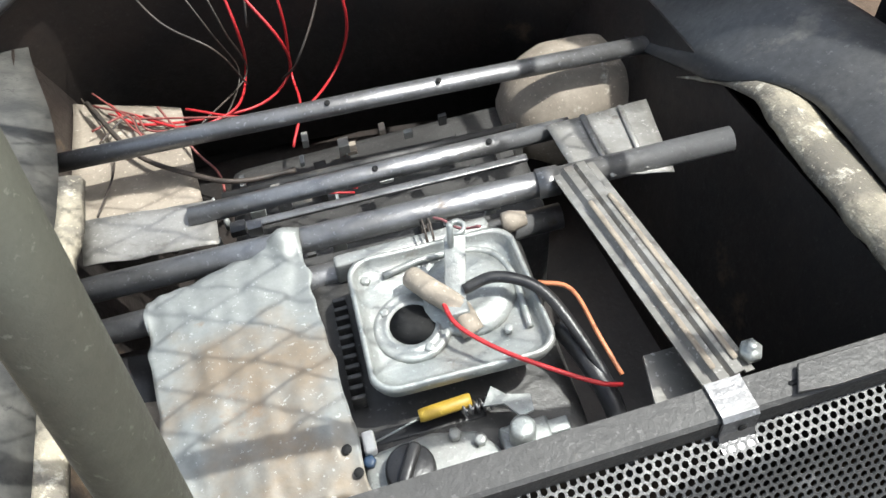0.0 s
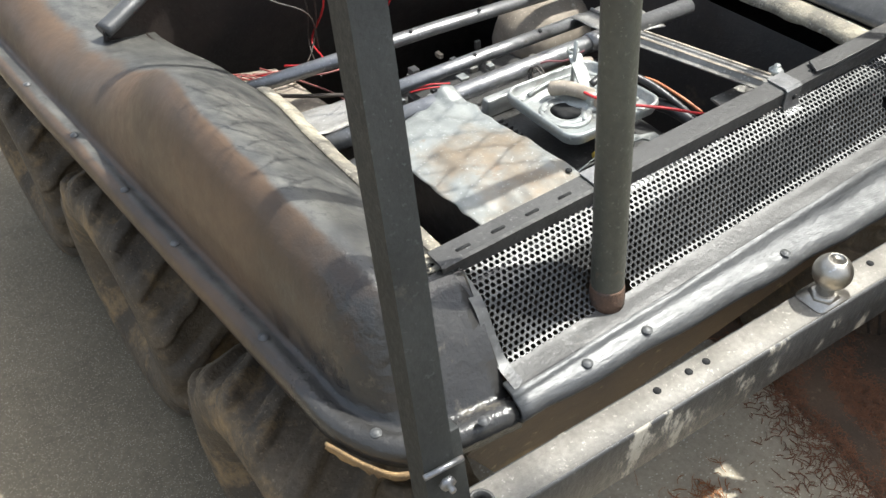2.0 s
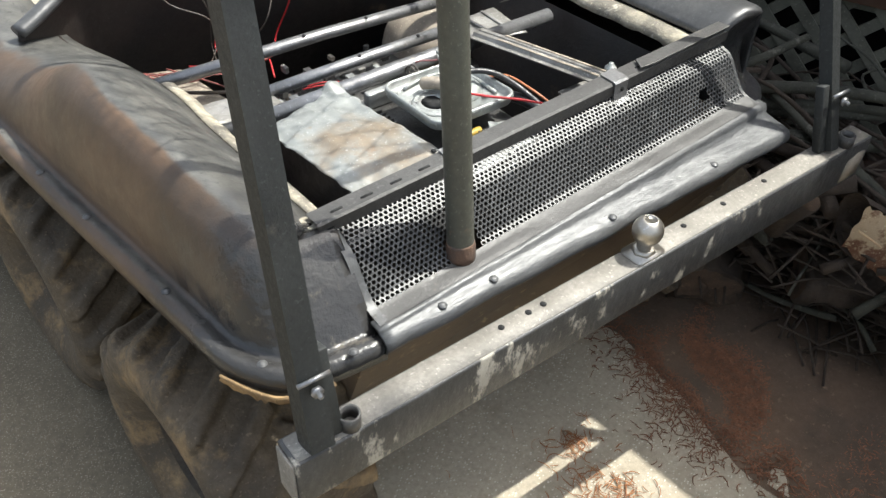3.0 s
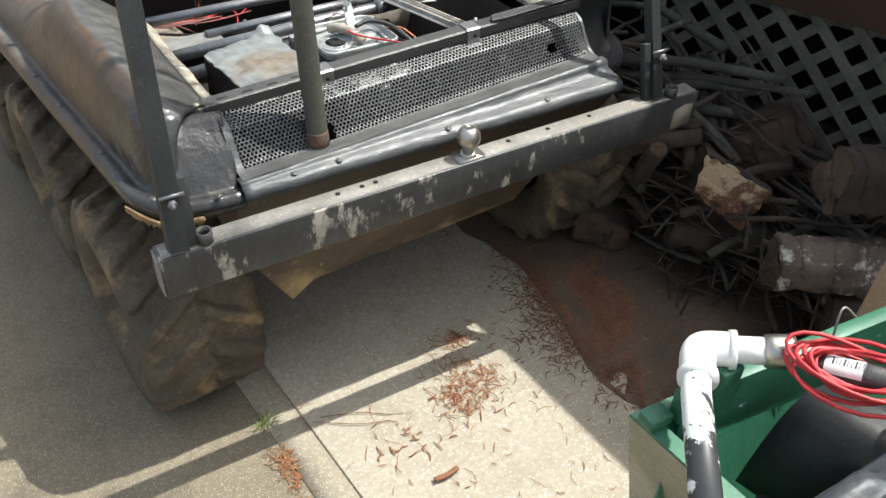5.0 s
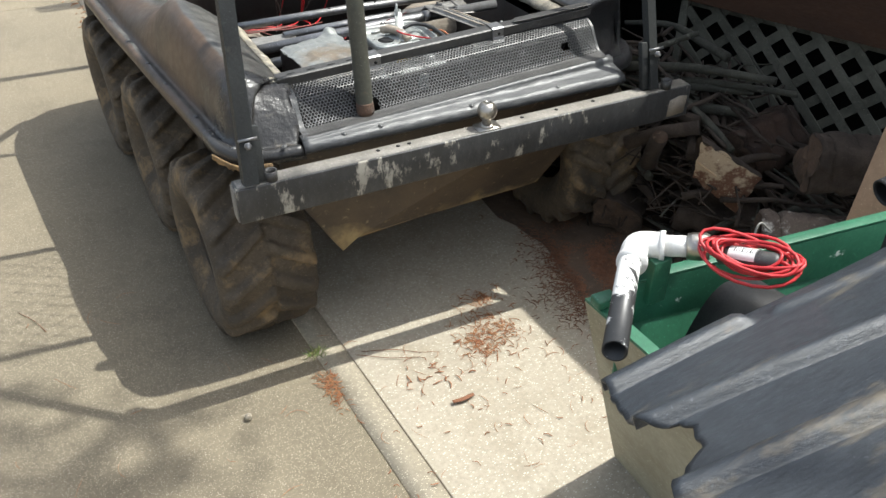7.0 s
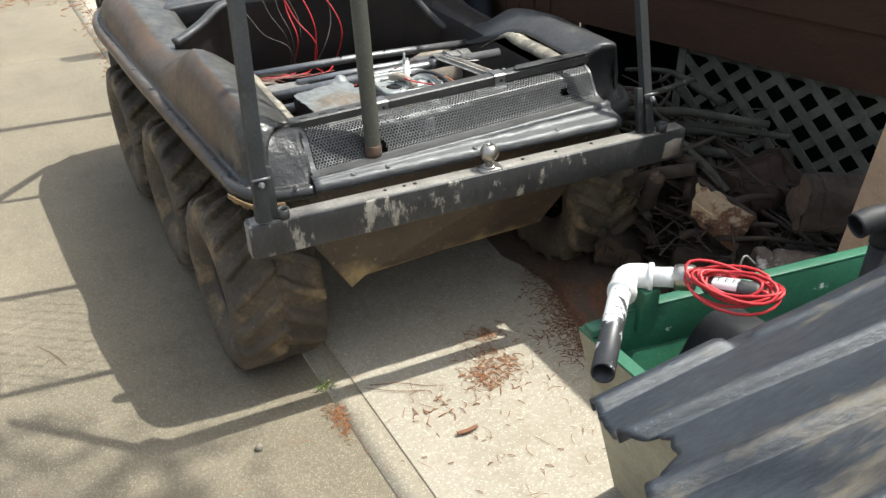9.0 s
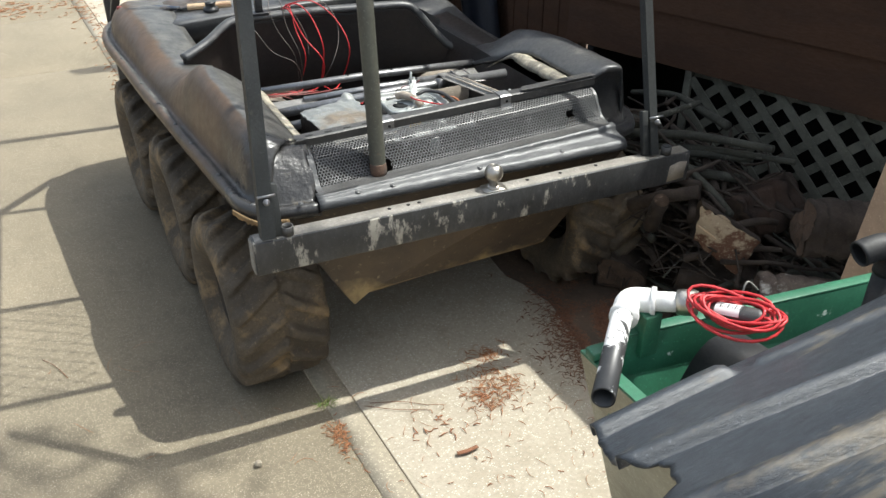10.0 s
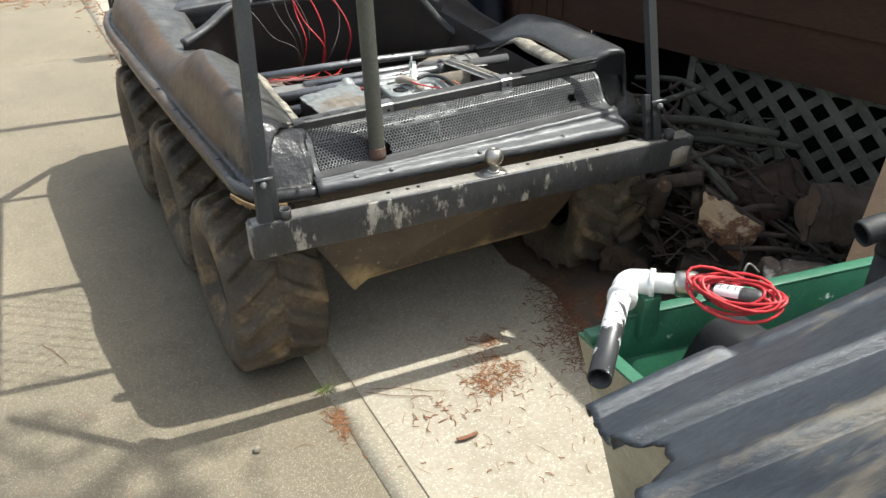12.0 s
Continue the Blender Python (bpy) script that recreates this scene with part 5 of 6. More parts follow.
wire([(0.26, 1.15, 0.86), (0.285, 1.12, 0.83), (0.33, 1.10, 0.76), (0.40, 1.07, 0.72), (0.45, 1.0, 0.665)], 0.0022, DARKWIRE)
wire([(0.41, 1.16, 0.89), (0.43, 1.12, 0.88), (0.46, 1.10, 0.80), (0.455, 1.08, 0.74)], 0.0022, DARKWIRE)
wire([(0.22, 1.03, 0.68), (0.29, 0.90, 0.672), (0.38, 0.82, 0.675), (0.43, 0.80, 0.67), (0.50, 0.80, 0.665)], 0.005, DARKWIRE)
wire([(0.21, 1.05, 0.675), (0.25, 0.95, 0.673), (0.26, 0.88, 0.671), (0.24, 0.80, 0.671)], 0.002, DARKWIRE)
wire([(0.30, 0.98, 0.672), (0.38, 0.91, 0.672), (0.45, 0.90, 0.668), (0.56, 0.93, 0.66)], 0.0025, FADEDRED)
wire([(0.32, 0.99, 0.672), (0.37, 0.88, 0.67), (0.40, 0.83, 0.655), (0.40, 0.75, 0.65)], 0.0025, FADEDRED)
wire([(0.50, 0.76, 0.665), (0.53, 0.742, 0.672), (0.57, 0.735, 0.665)], 0.002, REDWIRE)
wire([(0.515, 0.765, 0.665), (0.54, 0.75, 0.672), (0.575, 0.742, 0.665)], 0.002, REDWIRE)
wire([(0.632, 0.605, 0.757), (0.64, 0.59, 0.765), (0.655, 0.56, 0.775), (0.672, 0.53, 0.80)], 0.0022, mat("mauve_insulation", (0.3, 0.12, 0.12), 0.5))
for k in range(5):
    pts = [(0.205 + rnd.uniform(0, 0.05), 1.06 - 0.03 * k, 0.673), (0.25 + rnd.uniform(0, 0.05), 0.98, 0.676), (0.32, 0.93 + rnd.uniform(-0.04, 0.04), 0.675), (0.42 + rnd.uniform(0, 0.06), 0.92, 0.668)]
    wire(pts, 0.0022, rnd.choice([DARKWIRE, FADEDRED, DARKWIRE]))
for k, z in enumerate((0.0, 0.004)):
    part("tie", sweep([(0.630 + 0.008 * k + 0.017 * 0, 0.621 + 0.019 * math.cos(a), 0.734 + 0.019 * math.sin(a)) for a in np.linspace(0, 6.2, 16)], 0.0015, 5), DARKWIRE, wiring)

# ---- things on the front deck ----
def on_deck(name, label, cat, bm, material):
    t = thing(name, label, cat)
    part("body", bm, material, t)
    return t


on_deck("wood_offcut", "pale wood offcut lying on the black front deck", "wood", bar((0.14, 1.70, 0.790), (0.31, 1.67, 0.792), 0.045, 0.014), WOOD)
t = thing("pliers", "long-handled pliers with red and blue grips on the deck", "tool")
part("handle", sweep(catmull([(-0.10, 1.80, 0.786), (0.0, 1.76, 0.791), (0.11, 1.70, 0.789)], 5), 0.007, 8), BLUEPART, t)
part("handle", sweep(catmull([(-0.09, 1.75, 0.786), (0.01, 1.72, 0.791), (0.11, 1.69, 0.789)], 5), 0.006, 8), BLACKPLASTIC, t)
part("tip", sweep([(-0.12, 1.81, 0.786), (-0.09, 1.80, 0.787)], 0.008, 8), FADEDRED, t)
on_deck("filler_neck", "black round cap on the front deck", "cap", lathe([(0.03, 0), (0.03, 0.012), (0.02, 0.014), (0.02, 0.03), (0.024, 0.034), (0.0, 0.036)], 20, Matrix.Translation((0.22, 1.62, 0.788))), BLACKPLASTIC)
on_deck("latch_block", "small black latch block on the dash", "latch", merge(box(0.316, 0.342, 1.21, 1.236, 0.872, 0.935, 0.003), box(0.300, 0.360, 1.20, 1.246, 0.870, 0.880, 0.002)), BLACKPLASTIC)
on_deck("dark_cloth", "crumpled dark cloth on the front deck", "cloth", grid(dented([(0.0, 1.80, 0.791), (0.22, 1.80, 0.796), (0.24, 1.68, 0.796), (0.02, 1.68, 0.791)], 12, 8, 0.012, 9.0)), DARKWIRE)

# ---- green bin with pipe, wire coil and ribbed lid ----
bin_ = thing("green_bin", "open green steel bin on beige base with black ribbed lid", "bin")
top = [Vector((0.505, -0.72, 0.695)), Vector((1.25, -0.775, 0.695)), Vector((1.28, -1.40, 0.695)), Vector((0.565, -1.38, 0.695))]
bot = [Vector((0.746, -0.613, 0.0)), Vector((1.10, -0.64, 0.0)), Vector((1.10, -1.25, 0.0)), Vector((0.775, -1.25, 0.0))]
bm = grid([[p for p in bot], [a.lerp(b, 0.52) for a, b in zip(bot, top)], [p + Vector((0, 0, -0.001)) for p in top]], True)
shell(part("base", bm, BEIGE, bin_, "weathered beige tapered base", smooth=False), 0.006)
cen = sum(top, Vector()) / 4
inner = [p.lerp(cen, 0.085) for p in top]
bm = grid([[p + Vector((0, 0, 0.0)) for p in top], [p + Vector((0, 0, 0.006)) for p in top], [p.lerp(cen, 0.075) + Vector((0, 0, 0.006)) for p in top], [p.lerp(cen, 0.085) + Vector((0, 0, 0.0)) for p in top],
           [p.lerp(cen, 0.42) + Vector((0, 0, -0.25)) for p in top]], True)
part("rim", bm, GREEN, bin_, "chipped green enamel rim and liner", smooth=False)
# plain far wall with a folded top flange, plate in the corner
FM = along((0.560, -0.768, 0.0), (1.235, -0.825, 0.0))
part("far_wall", box(0, 0.677, -0.003, 0.003, 0.46, 0.748, 0.001, FM), GREEN, bin_, "green enamel inner wall with white paint splashes")
part("far_cap", box(-0.004, 0.677, -0.004, 0.022, 0.749, 0.755, 0.002, FM), GREEN, bin_)
part("end_flange", box(-0.006, -0.002, -0.003, 0.020, 0.70, 0.755, 0.001, FM), GREEN, bin_)
part("corner_block", box(0.505, 0.548, -0.765, -0.735, 0.702, 0.722, 0.003), GREEN, bin_)
part("wall_hole", lathe([(0.022, 0), (0.022, 0.0015), (0.0, 0.0015)], 20, Matrix.Translation((0.602, -0.92, 0.645)) @ Matrix.Rotation(radians(90), 4, "Y")), DEEP_SHADE, bin_)
# Bin bottom coloured near black in place of its deep shade.
part("floor", box(0.68, 1.10, -1.22, -0.84, 0.44, 0.46, 0), DEEP_SHADE, bin_)
rows_ = []
for k in range(13):
    t = k / 12
    c = Vector((0.645, -0.838, 0.0)).lerp(Vector((0.78, -0.855, 0.0)), t)
    rows_.append([c + Vector((0.10 * u, -0.30 * u, 0.58 + 0.18 * (1 - (1 - min(1.0, t * 1.5)) ** 2.2) - 0.03 * u)) for u in (0.0, 0.3, 0.7, 1.0)] + [c + Vector((0.10, -0.30, 0.44))])
hopper = shell(part("black_insert", grid(rows_), MATTBLACK, bin_, "black curved plastic insert"), 0.006)
part("shoulder_plate", prism([(0.532, -0.96), (0.86, -0.96), (0.90, -1.385), (0.568, -1.375)], 0.004, Matrix.Translation((0, 0, 0.703))), BEIGE, bin_, "beige shoulder under the torn lid", smooth=False)
# ribbed lid: plane through its fitted corners
LO = Vector((0.354, -0.99, 0.777))
LU = Vector((0.943, -0.167, 0.288)).normalized()
LN = Vector((-0.0178, 0.0655, 0.0957)).normalized()
LU = (LU - LN * LU.dot(LN)).normalized()
LV = LU.cross(LN).normalized()
if LV.y > 0:
    LV = -LV


def lid_h(u, v):
    h = 0.0
    for v0, u1, w in ((0.046, 0.262, 0.016), (0.222, 9.0, 0.013), (0.430, 9.0, 0.013), (0.64, 9.0, 0.013)):
        if u < u1:
            fade = min(1.0, max(0.0, (u1 - u) / 0.02))
            k = abs(v - v0 + (0.2 * u if v0 < 0.1 else 0.0))
            e = min(1.0, max(0.0, (w + 0.006 - k) / 0.014))
            h += 0.021 * fade * e * e * (3 - 2 * e)
    h += 0.03 * math.exp(-((v + 0.005) / 0.012) ** 2) * (1 if u > 0.30 else 0) * 0.3
    return h + 0.006 * noise.noise(Vector((u * 3, v * 3, 0.4)))


lid_rows = []
NU, NV = 80, 240
for j in range(NV + 1):
    v = 0.80 * j / NV
    u0 = float(np.interp(v, (0.0, 0.15, 0.225, 0.235, 0.25, 0.275, 0.31, 0.34, 0.365, 0.8), (0.0, -0.012, -0.008, 0.004, 0.038, 0.046, 0.038, 0.034, 0.0, -0.22))) + 0.0012 * math.sin(v * 140) + 0.002 * noise.noise(Vector((v * 60, 0, 0)))
    row = []
    for i in range(NU + 1):
        u = u0 + (0.95 - u0) * i / NU
        w = v - 0.15 * max(u, 0.0) * (1 - v / 0.8)
        row.append(LO + LU * u + LV * w + LN * lid_h(u, w))
    lid_rows.append(row)
lid = shell(part("lid", grid(lid_rows), LINER, bin_, "torn black ribbed plastic lid"), 0.005)

boardt = thing("tan_panel", "tan weathered panel standing beside the bin", "panel")
part("panel", bar((1.385, -0.70, -0.02), (1.50, -0.70, 1.05), 0.02, 0.30, 0.003, (0, 1, 0)), mat("peach_plywood", (0.45, 0.30, 0.19), 0.7, second=(0.36, 0.24, 0.15), scale=5, bump=0.2, stretch=(4, 1, 1)), boardt)
riser = thing("black_standpipe", "black drain pipe elbow standing in the green bin", "pipe")
part("pipe", pipe([(0.965, -0.985, 0.46), (0.965, -0.985, 0.80), (0.965, -0.985, 0.945)], 0.0215, 0.019, 24), MATTBLACK, riser)
part("elbow", pipe(catmull([(0.965, -0.985, 0.93), (0.963, -0.985, 0.968), (0.945, -0.983, 0.989), (0.918, -0.98, 0.990), (0.890, -0.976, 0.982)], 5), 0.0240, 0.0208, 24), MATTBLACK, riser, "black elbow")
pipe_ = thing("abs_pipe", "black plastic pipe with elbow, smeared with white primer", "pipe")
E1 = Vector((0.591, -0.738, 0.812))
part("lower_pipe", pipe([E1 + Vector((-0.012, -0.012, -0.0)), Vector((0.53, -0.80, 0.812)), Vector((0.377, -0.977, 0.833))], 0.0205, 0.017, 24), PVC, pipe_, "black pipe with white smears")
part("elbow", sweep(catmull([Vector((0.555, -0.778, 0.811)), E1 + Vector((-0.008, -0.01, 0)), E1 + Vector((0.012, -0.004, 0.0)), Vector((0.632, -0.765, 0.816))], 5), 0.0255, 22), WHITE, pipe_, "white-smeared elbow")
part("elbow_collar", sweep([Vector((0.552, -0.781, 0.811)), Vector((0.560, -0.772, 0.811))], 0.0285, 22), WHITE, pipe_)
part("elbow_ring", sweep([Vector((0.628, -0.762, 0.8155)), Vector((0.635, -0.768, 0.8165))], 0.029, 22), WHITE, pipe_)
part("stub", sweep([Vector((0.63, -0.763, 0.816)), Vector((0.676, -0.805, 0.826))], 0.020, 22), WHITE, pipe_)
part("coupler", sweep([Vector((0.664, -0.794, 0.824)), Vector((0.672, -0.801, 0.8255)), Vector((0.688, -0.815, 0.829)), Vector((0.694, -0.820, 0.83))], 0.0255, 12, radii=[0.024, 0.026, 0.026, 0.023]), CHROME, pipe_, "grey threaded coupler")
part("rest_bracket", box(0.60, 0.64, -0.79, -0.755, 0.70, 0.80, 0.003), GREEN, pipe_)
pump = thing("pump_cylinder", "small dark cylinder with a white bar-code sticker", "pump")
PA, PB = Vector((0.694, -0.845, 0.832)), Vector((0.740, -0.947, 0.863))
pm = along(PA, PB)
plen = (PB - PA).length
part("cylinder", lathe([(0.0, 0), (0.015, 0.0), (0.018, 0.004), (0.018, plen - 0.012), (0.015, plen - 0.003), (0.0, plen)], 24, pm @ Matrix.Rotation(radians(90), 4, "Y")), DARKSTEEL, pump)
rows_ = []
for a in np.linspace(radians(40), radians(165), 12):
    rows_.append([pm @ Vector((x, 0.0185 * math.cos(a), 0.0185 * math.sin(a))) for x in (0.022, plen - 0.045)])
sticker = part("sticker", grid(rows_), PAPER, pump, "white bar-code sticker")
for k in range(11):
    x = 0.031 + k * 0.0048
    part("print_bar", grid([[pm @ Vector((x + dx, 0.01875 * math.cos(a), 0.01875 * math.sin(a))) for dx in (0, 0.0012 + 0.0014 * (k % 3 == 0))] for a in np.linspace(radians(80), radians(120), 5)]), INK, sticker)
coil = thing("wire_coil", "loose coil of red insulated wire lying on the bin", "wire")
C0 = Vector((0.710, -0.900, 0.858))
ca, cb = Vector((0.115, -0.140, 0.02)) * 0.40, Vector((0.045, 0.075, 0.018)) * 0.41
r2 = random.Random(9)
pts = []
for k in range(170):
    a = k * 2 * math.pi / 20
    w = 1 + 0.16 * math.sin(k * 0.137) + 0.06 * math.sin(k * 0.61)
    off = Vector((0.009 * math.sin(k * 0.21), 0.008 * math.cos(k * 0.17), 0.010 * math.sin(k * 0.093) + 0.006 * math.sin(a * 2 + k * 0.02)))
    pts.append(C0 + off + ca * w * math.cos(a) + cb * w * math.sin(a))
part("coil", sweep(pts, 0.0032, 7), REDWIRE, coil)
pts = [C0 + ca * 0.9 + Vector((0.02 * math.cos(k * 0.7), 0.016 * math.sin(k * 0.7), 0.004 * (k % 3))) for k in range(22)]
part("end_loop", sweep(catmull(pts, 3), 0.0032, 7), REDWIRE, coil)
part("hook_wire", sweep(catmull([(0.83, -0.80, 0.75), (0.835, -0.79, 0.80), (0.85, -0.785, 0.815), (0.865, -0.80, 0.80)], 5), 0.0022, 6), GREYSHEET, coil)

# ---- logs and branches by the lattice ----
def log(a, b, r, material, label, name="log", seed=0):
    a, b = Vector(a), Vector(b)
    d = b - a
    n = 26
    pts = [a + d * t / n + noise.noise_vector(Vector((seed * 3.1, t * 0.25, 0))) * r * 0.12 for t in range(n + 1)]
    bm = sweep(pts, r, 30, radii=[r * (1 + 0.10 * noise.noise(Vector((seed, t * 0.3, 0)))) for t in range(n + 1)])
    ax = d.normalized()
    for v in bm.verts:
        h = (v.co - a).dot(ax)
        out = (v.co - a) - ax * h
        lengthwise = v.co - ax * h * 0.75
        ridge = abs(noise.noise(lengthwise * 38 + Vector((seed, 0, 0))))
        flat = noise.noise(out.normalized() * 1.1 + Vector((seed * 7.3, h * 1.5, 0)))
        v.co += out * (0.55 * flat + 0.14 * noise.noise(v.co * 11 + Vector((seed, 0, 0))) - 0.25 * ridge)
    bm.verts.ensure_lookup_table()
    first_ring, last_ring = [v.co.copy() for v in bm.verts[:30]], [v.co.copy() for v in bm.verts[-30:]]
    t = thing(name, label, "log", group="firewood")
    part("trunk", bm, material, t)
    for ring, o in ((first_ring, -ax), (last_ring, ax)):
        mid = sum(ring, Vector()) / 30
        rings = [[mid.lerp(q, f) + o * (0.004 + 0.010 * noise.noise(q * 25 + Vector((f * 3, 0, 0)))) for q in ring] for f in (0.03, 0.3, 0.55, 0.8, 0.93)]
        part("sawn_end", grid(rings, True), ENDGRAIN, t, "weathered brown sawn end")
    return t


log((1.56, 0.06, 0.085), (1.90, -0.22, 0.085), 0.085, BARK, "dark round firewood log on the ground", seed=1)
log((1.62, 0.33, 0.10), (1.95, -0.02, 0.10), 0.10, BARK, "dark round firewood log on the ground", seed=2)
log((1.58, 0.02, 0.37), (1.86, 0.06, 0.39), 0.09, REDBARK, "thick reddish-brown firewood log on top of the pile", seed=3)
log((1.55, -0.42, 0.12), (1.83, -0.62, 0.12), 0.115, BARK, "dark round firewood log on the ground", seed=4)
log((1.42, -0.30, 0.30), (1.66, -0.46, 0.30), 0.075, TORNBARK, "split firewood with torn pale bark", seed=6)
log((1.44, 0.06, 0.18), (1.66, -0.12, 0.18), 0.07, BARK, "dark firewood log on the pile", seed=7)
log((1.30, 0.22, 0.10), (1.52, 0.48, 0.12), 0.08, BARK, "dark round firewood log on the ground", seed=8)
log((1.55, -0.30, 0.52), (1.80, -0.42, 0.50), 0.075, BARK, "short firewood log on top of the pile", seed=9)
for c, e, r in (((1.28, 0.18, 0.40), (1.42, 0.02, 0.50), 0.022), ((1.30, 0.05, 0.48), (1.33, 0.12, 0.34), 0.026)):
    t = thing("cut_stick", "short cut branch with a brown sawn end", "branch", group="brush pile")
    part("stem", sweep([c, Vector(c).lerp(Vector(e), 0.5) + Vector((0, 0, 0.01)), e], r, 14), BARK, t)
    dd = (Vector(c) - Vector(e)).normalized()
    part("sawn_end", sweep([Vector(c) + dd * 0.001, Vector(c) + dd * 0.003], r * 0.92, 14), ENDGRAIN, t, "brown sawn end")
split = thing("split_log", "split log with a pale fresh wood face", "log", group="firewood")
fa = [Vector((1.385, -0.045, 0.487)), Vector((1.554, -0.150, 0.372)), Vector((1.500, -0.125, 0.245)), Vector((1.392, -0.020, 0.345))]
nn = (fa[1] - fa[0]).cross(fa[3] - fa[0]).normalized()
if nn.y > 0:
    nn = -nn
face = dented(fa, 30, 18, 0.014, 4.0)
for j, row in enumerate(face):
    for i, q in enumerate(row):
        rim_d = max(0.0, 1 - min(i, 30 - i, j, 18 - j) / 4)
        q += Vector((noise.noise(q * 30), noise.noise(q * 34 + Vector((5, 0, 0))), 0.3 * noise.noise(q * 60))) * 0.008 * rim_d - nn * 0.006 * rim_d
part("wood_face", grid(face), ROTWOOD, split, "pale split wood with brown rot")
back = []
for j, t in enumerate(np.linspace(0, math.pi, 12)):
    row = []
    for i in range(17):
        u = i / 16
        p = fa[0].lerp(fa[1], u).lerp(fa[3].lerp(fa[2], u), (1 - math.cos(t)) / 2)
        row.append(p - nn * (0.085 * math.sin(t) + 0.004) + noise.noise_vector(p * 20) * 0.006)
    back.append(row)
bm = grid(back)
part("bark", bm, BARK, split)
part("splinter", bar(fa[0].lerp(fa[3], 0.45) + nn * 0.012, fa[0].lerp(fa[2], 0.42) + nn * 0.014, 0.008, 0.004), WOOD, split)
rb_ = random.Random(21)
for k in range(330):
    y = rb_.uniform(-0.45, 1.20)
    x = rb_.uniform(1.36, 1.80) + (0.30 - y) * 0.30
    z = 0.05 + rb_.random() ** 0.8 * 0.56 * (0.45 + 0.55 * math.exp(-((y - 0.42) / 0.42) ** 2))
    a = rb_.uniform(-0.6, 0.6) + (math.pi / 2 if rb_.random() < 0.55 else 0)
    n = rb_.uniform(0.25, 0.7)
    d = Vector((0.45 * math.cos(a), math.sin(a), rb_.uniform(-0.25, 0.25))) * n
    c = Vector((x, y, z))
    mid = c + Vector((rb_.uniform(-0.04, 0.04), rb_.uniform(-0.04, 0.04), rb_.uniform(0, 0.04)))
    pts = [c - d / 2, mid, c + d / 2]
    pts = [Vector((min(max(p.x, 1.1), 1.82 + (0.716 - p.y) * 0.456), p.y, max(p.z, 0.02))) for p in pts]
    r = 0.004 + 0.016 * rb_.random() ** 1.6
    cur = catmull(pts, 4)
    cur = [q + noise.noise_vector(q * 7) * 0.012 for q in cur]
    t = thing("branch", "grey-brown cut branch in the brush pile", "branch", group="brush pile")
    part("stem", sweep(cur, r, 7, radii=[r * (1 - 0.5 * i / len(cur)) for i in range(len(cur))]), GREYBARK if k % 4 == 0 else BARK, t)
bits = []
for k in range(1100):
    y = rb_.uniform(-0.7, 1.2)
    x = rb_.uniform(1.30, 1.80) + (0.30 - y) * 0.30
    z = 0.01 + 0.50 * rb_.random() ** 1.5 * (0.4 + 0.6 * math.exp(-((y - 0.35) / 0.5) ** 2))
    d = Vector((rb_.uniform(-1, 1), rb_.uniform(-1, 1), rb_.uniform(-0.3, 0.3))).normalized() * rb_.uniform(0.04, 0.14)
    c = Vector((x, y, z))
    bits.append(sweep([c - d, c + d * 0.2 + Vector((0, 0, 0.01)), c + d], 0.0035, 4))
for pts, r in (([(1.30, 0.62, 0.47), (1.50, 0.36, 0.55), (1.70, 0.02, 0.60)], 0.020), ([(1.34, 0.58, 0.44), (1.55, 0.30, 0.51), (1.76, -0.02, 0.56)], 0.016), ([(1.36, 0.50, 0.50), (1.50, 0.42, 0.58), (1.66, 0.36, 0.63)], 0.015),
               ([(1.40, 0.40, 0.42), (1.50, 0.22, 0.47), (1.64, 0.08, 0.47)], 0.024), ([(1.45, 0.55, 0.42), (1.58, 0.25, 0.50), (1.70, 0.10, 0.52)], 0.018)):
    t = thing("branch", "long pale grey branch on top of the brush pile", "branch", group="brush pile")
    cur = catmull(pts, 6)
    part("stem", sweep([q + noise.noise_vector(q * 6) * 0.012 for q in cur], r, 9, radii=[r * (1 - 0.4 * i / len(cur)) for i in range(len(cur))]), GREYBARK, t)
tw = part("twigs", merge(*bits), BARK)
tagged(tw, "fine dry twigs in the brush pile", "twigs", kind="stuff")

# ---- litter on the paving ----
rl = random.Random(33)
def curl(c, n, r, z=0.004):
    a = rl.uniform(0, 6.28)
    k = rl.uniform(-1.4, 1.4)
    p, pts = Vector((c[0], c[1], z)), []
    for i in range(5):
        pts.append(p.copy())
        p = p + Vector((math.cos(a), math.sin(a), 0)) * n / 4
        a += k / 4 * 1.6
        p.z = z + 0.002 * math.sin(i * 1.6)
    return sweep(pts, r, 5, radii=[r * 0.5, r, r, r * 0.9, r * 0.4])


catkins = []
def scatter(n, cx, cy, sx, sy, lo, hi, r):
    out = []
    for _ in range(n):
        out.append(curl((rl.gauss(cx, sx), rl.gauss(cy, sy)), rl.uniform(lo, hi), r * rl.uniform(0.7, 1.3), 0.003 + r))
    return out


catkins += scatter(20, 0.455, -0.15, 0.05, 0.05, 0.016, 0.035, 0.0016)
catkins += scatter(12, 0.60, -0.10, 0.04, 0.04, 0.018, 0.04, 0.0018)
catkins += scatter(16, 0.55, -0.36, 0.13, 0.10, 0.015, 0.035, 0.0014)
catkins += scatter(12, 0.30, -0.45, 0.12, 0.12, 0.015, 0.03, 0.0014)
ob = part("catkins", merge(*catkins), LITTER)
tagged(ob, "scattered dry brown catkins on the paving", "litter", kind="stuff")
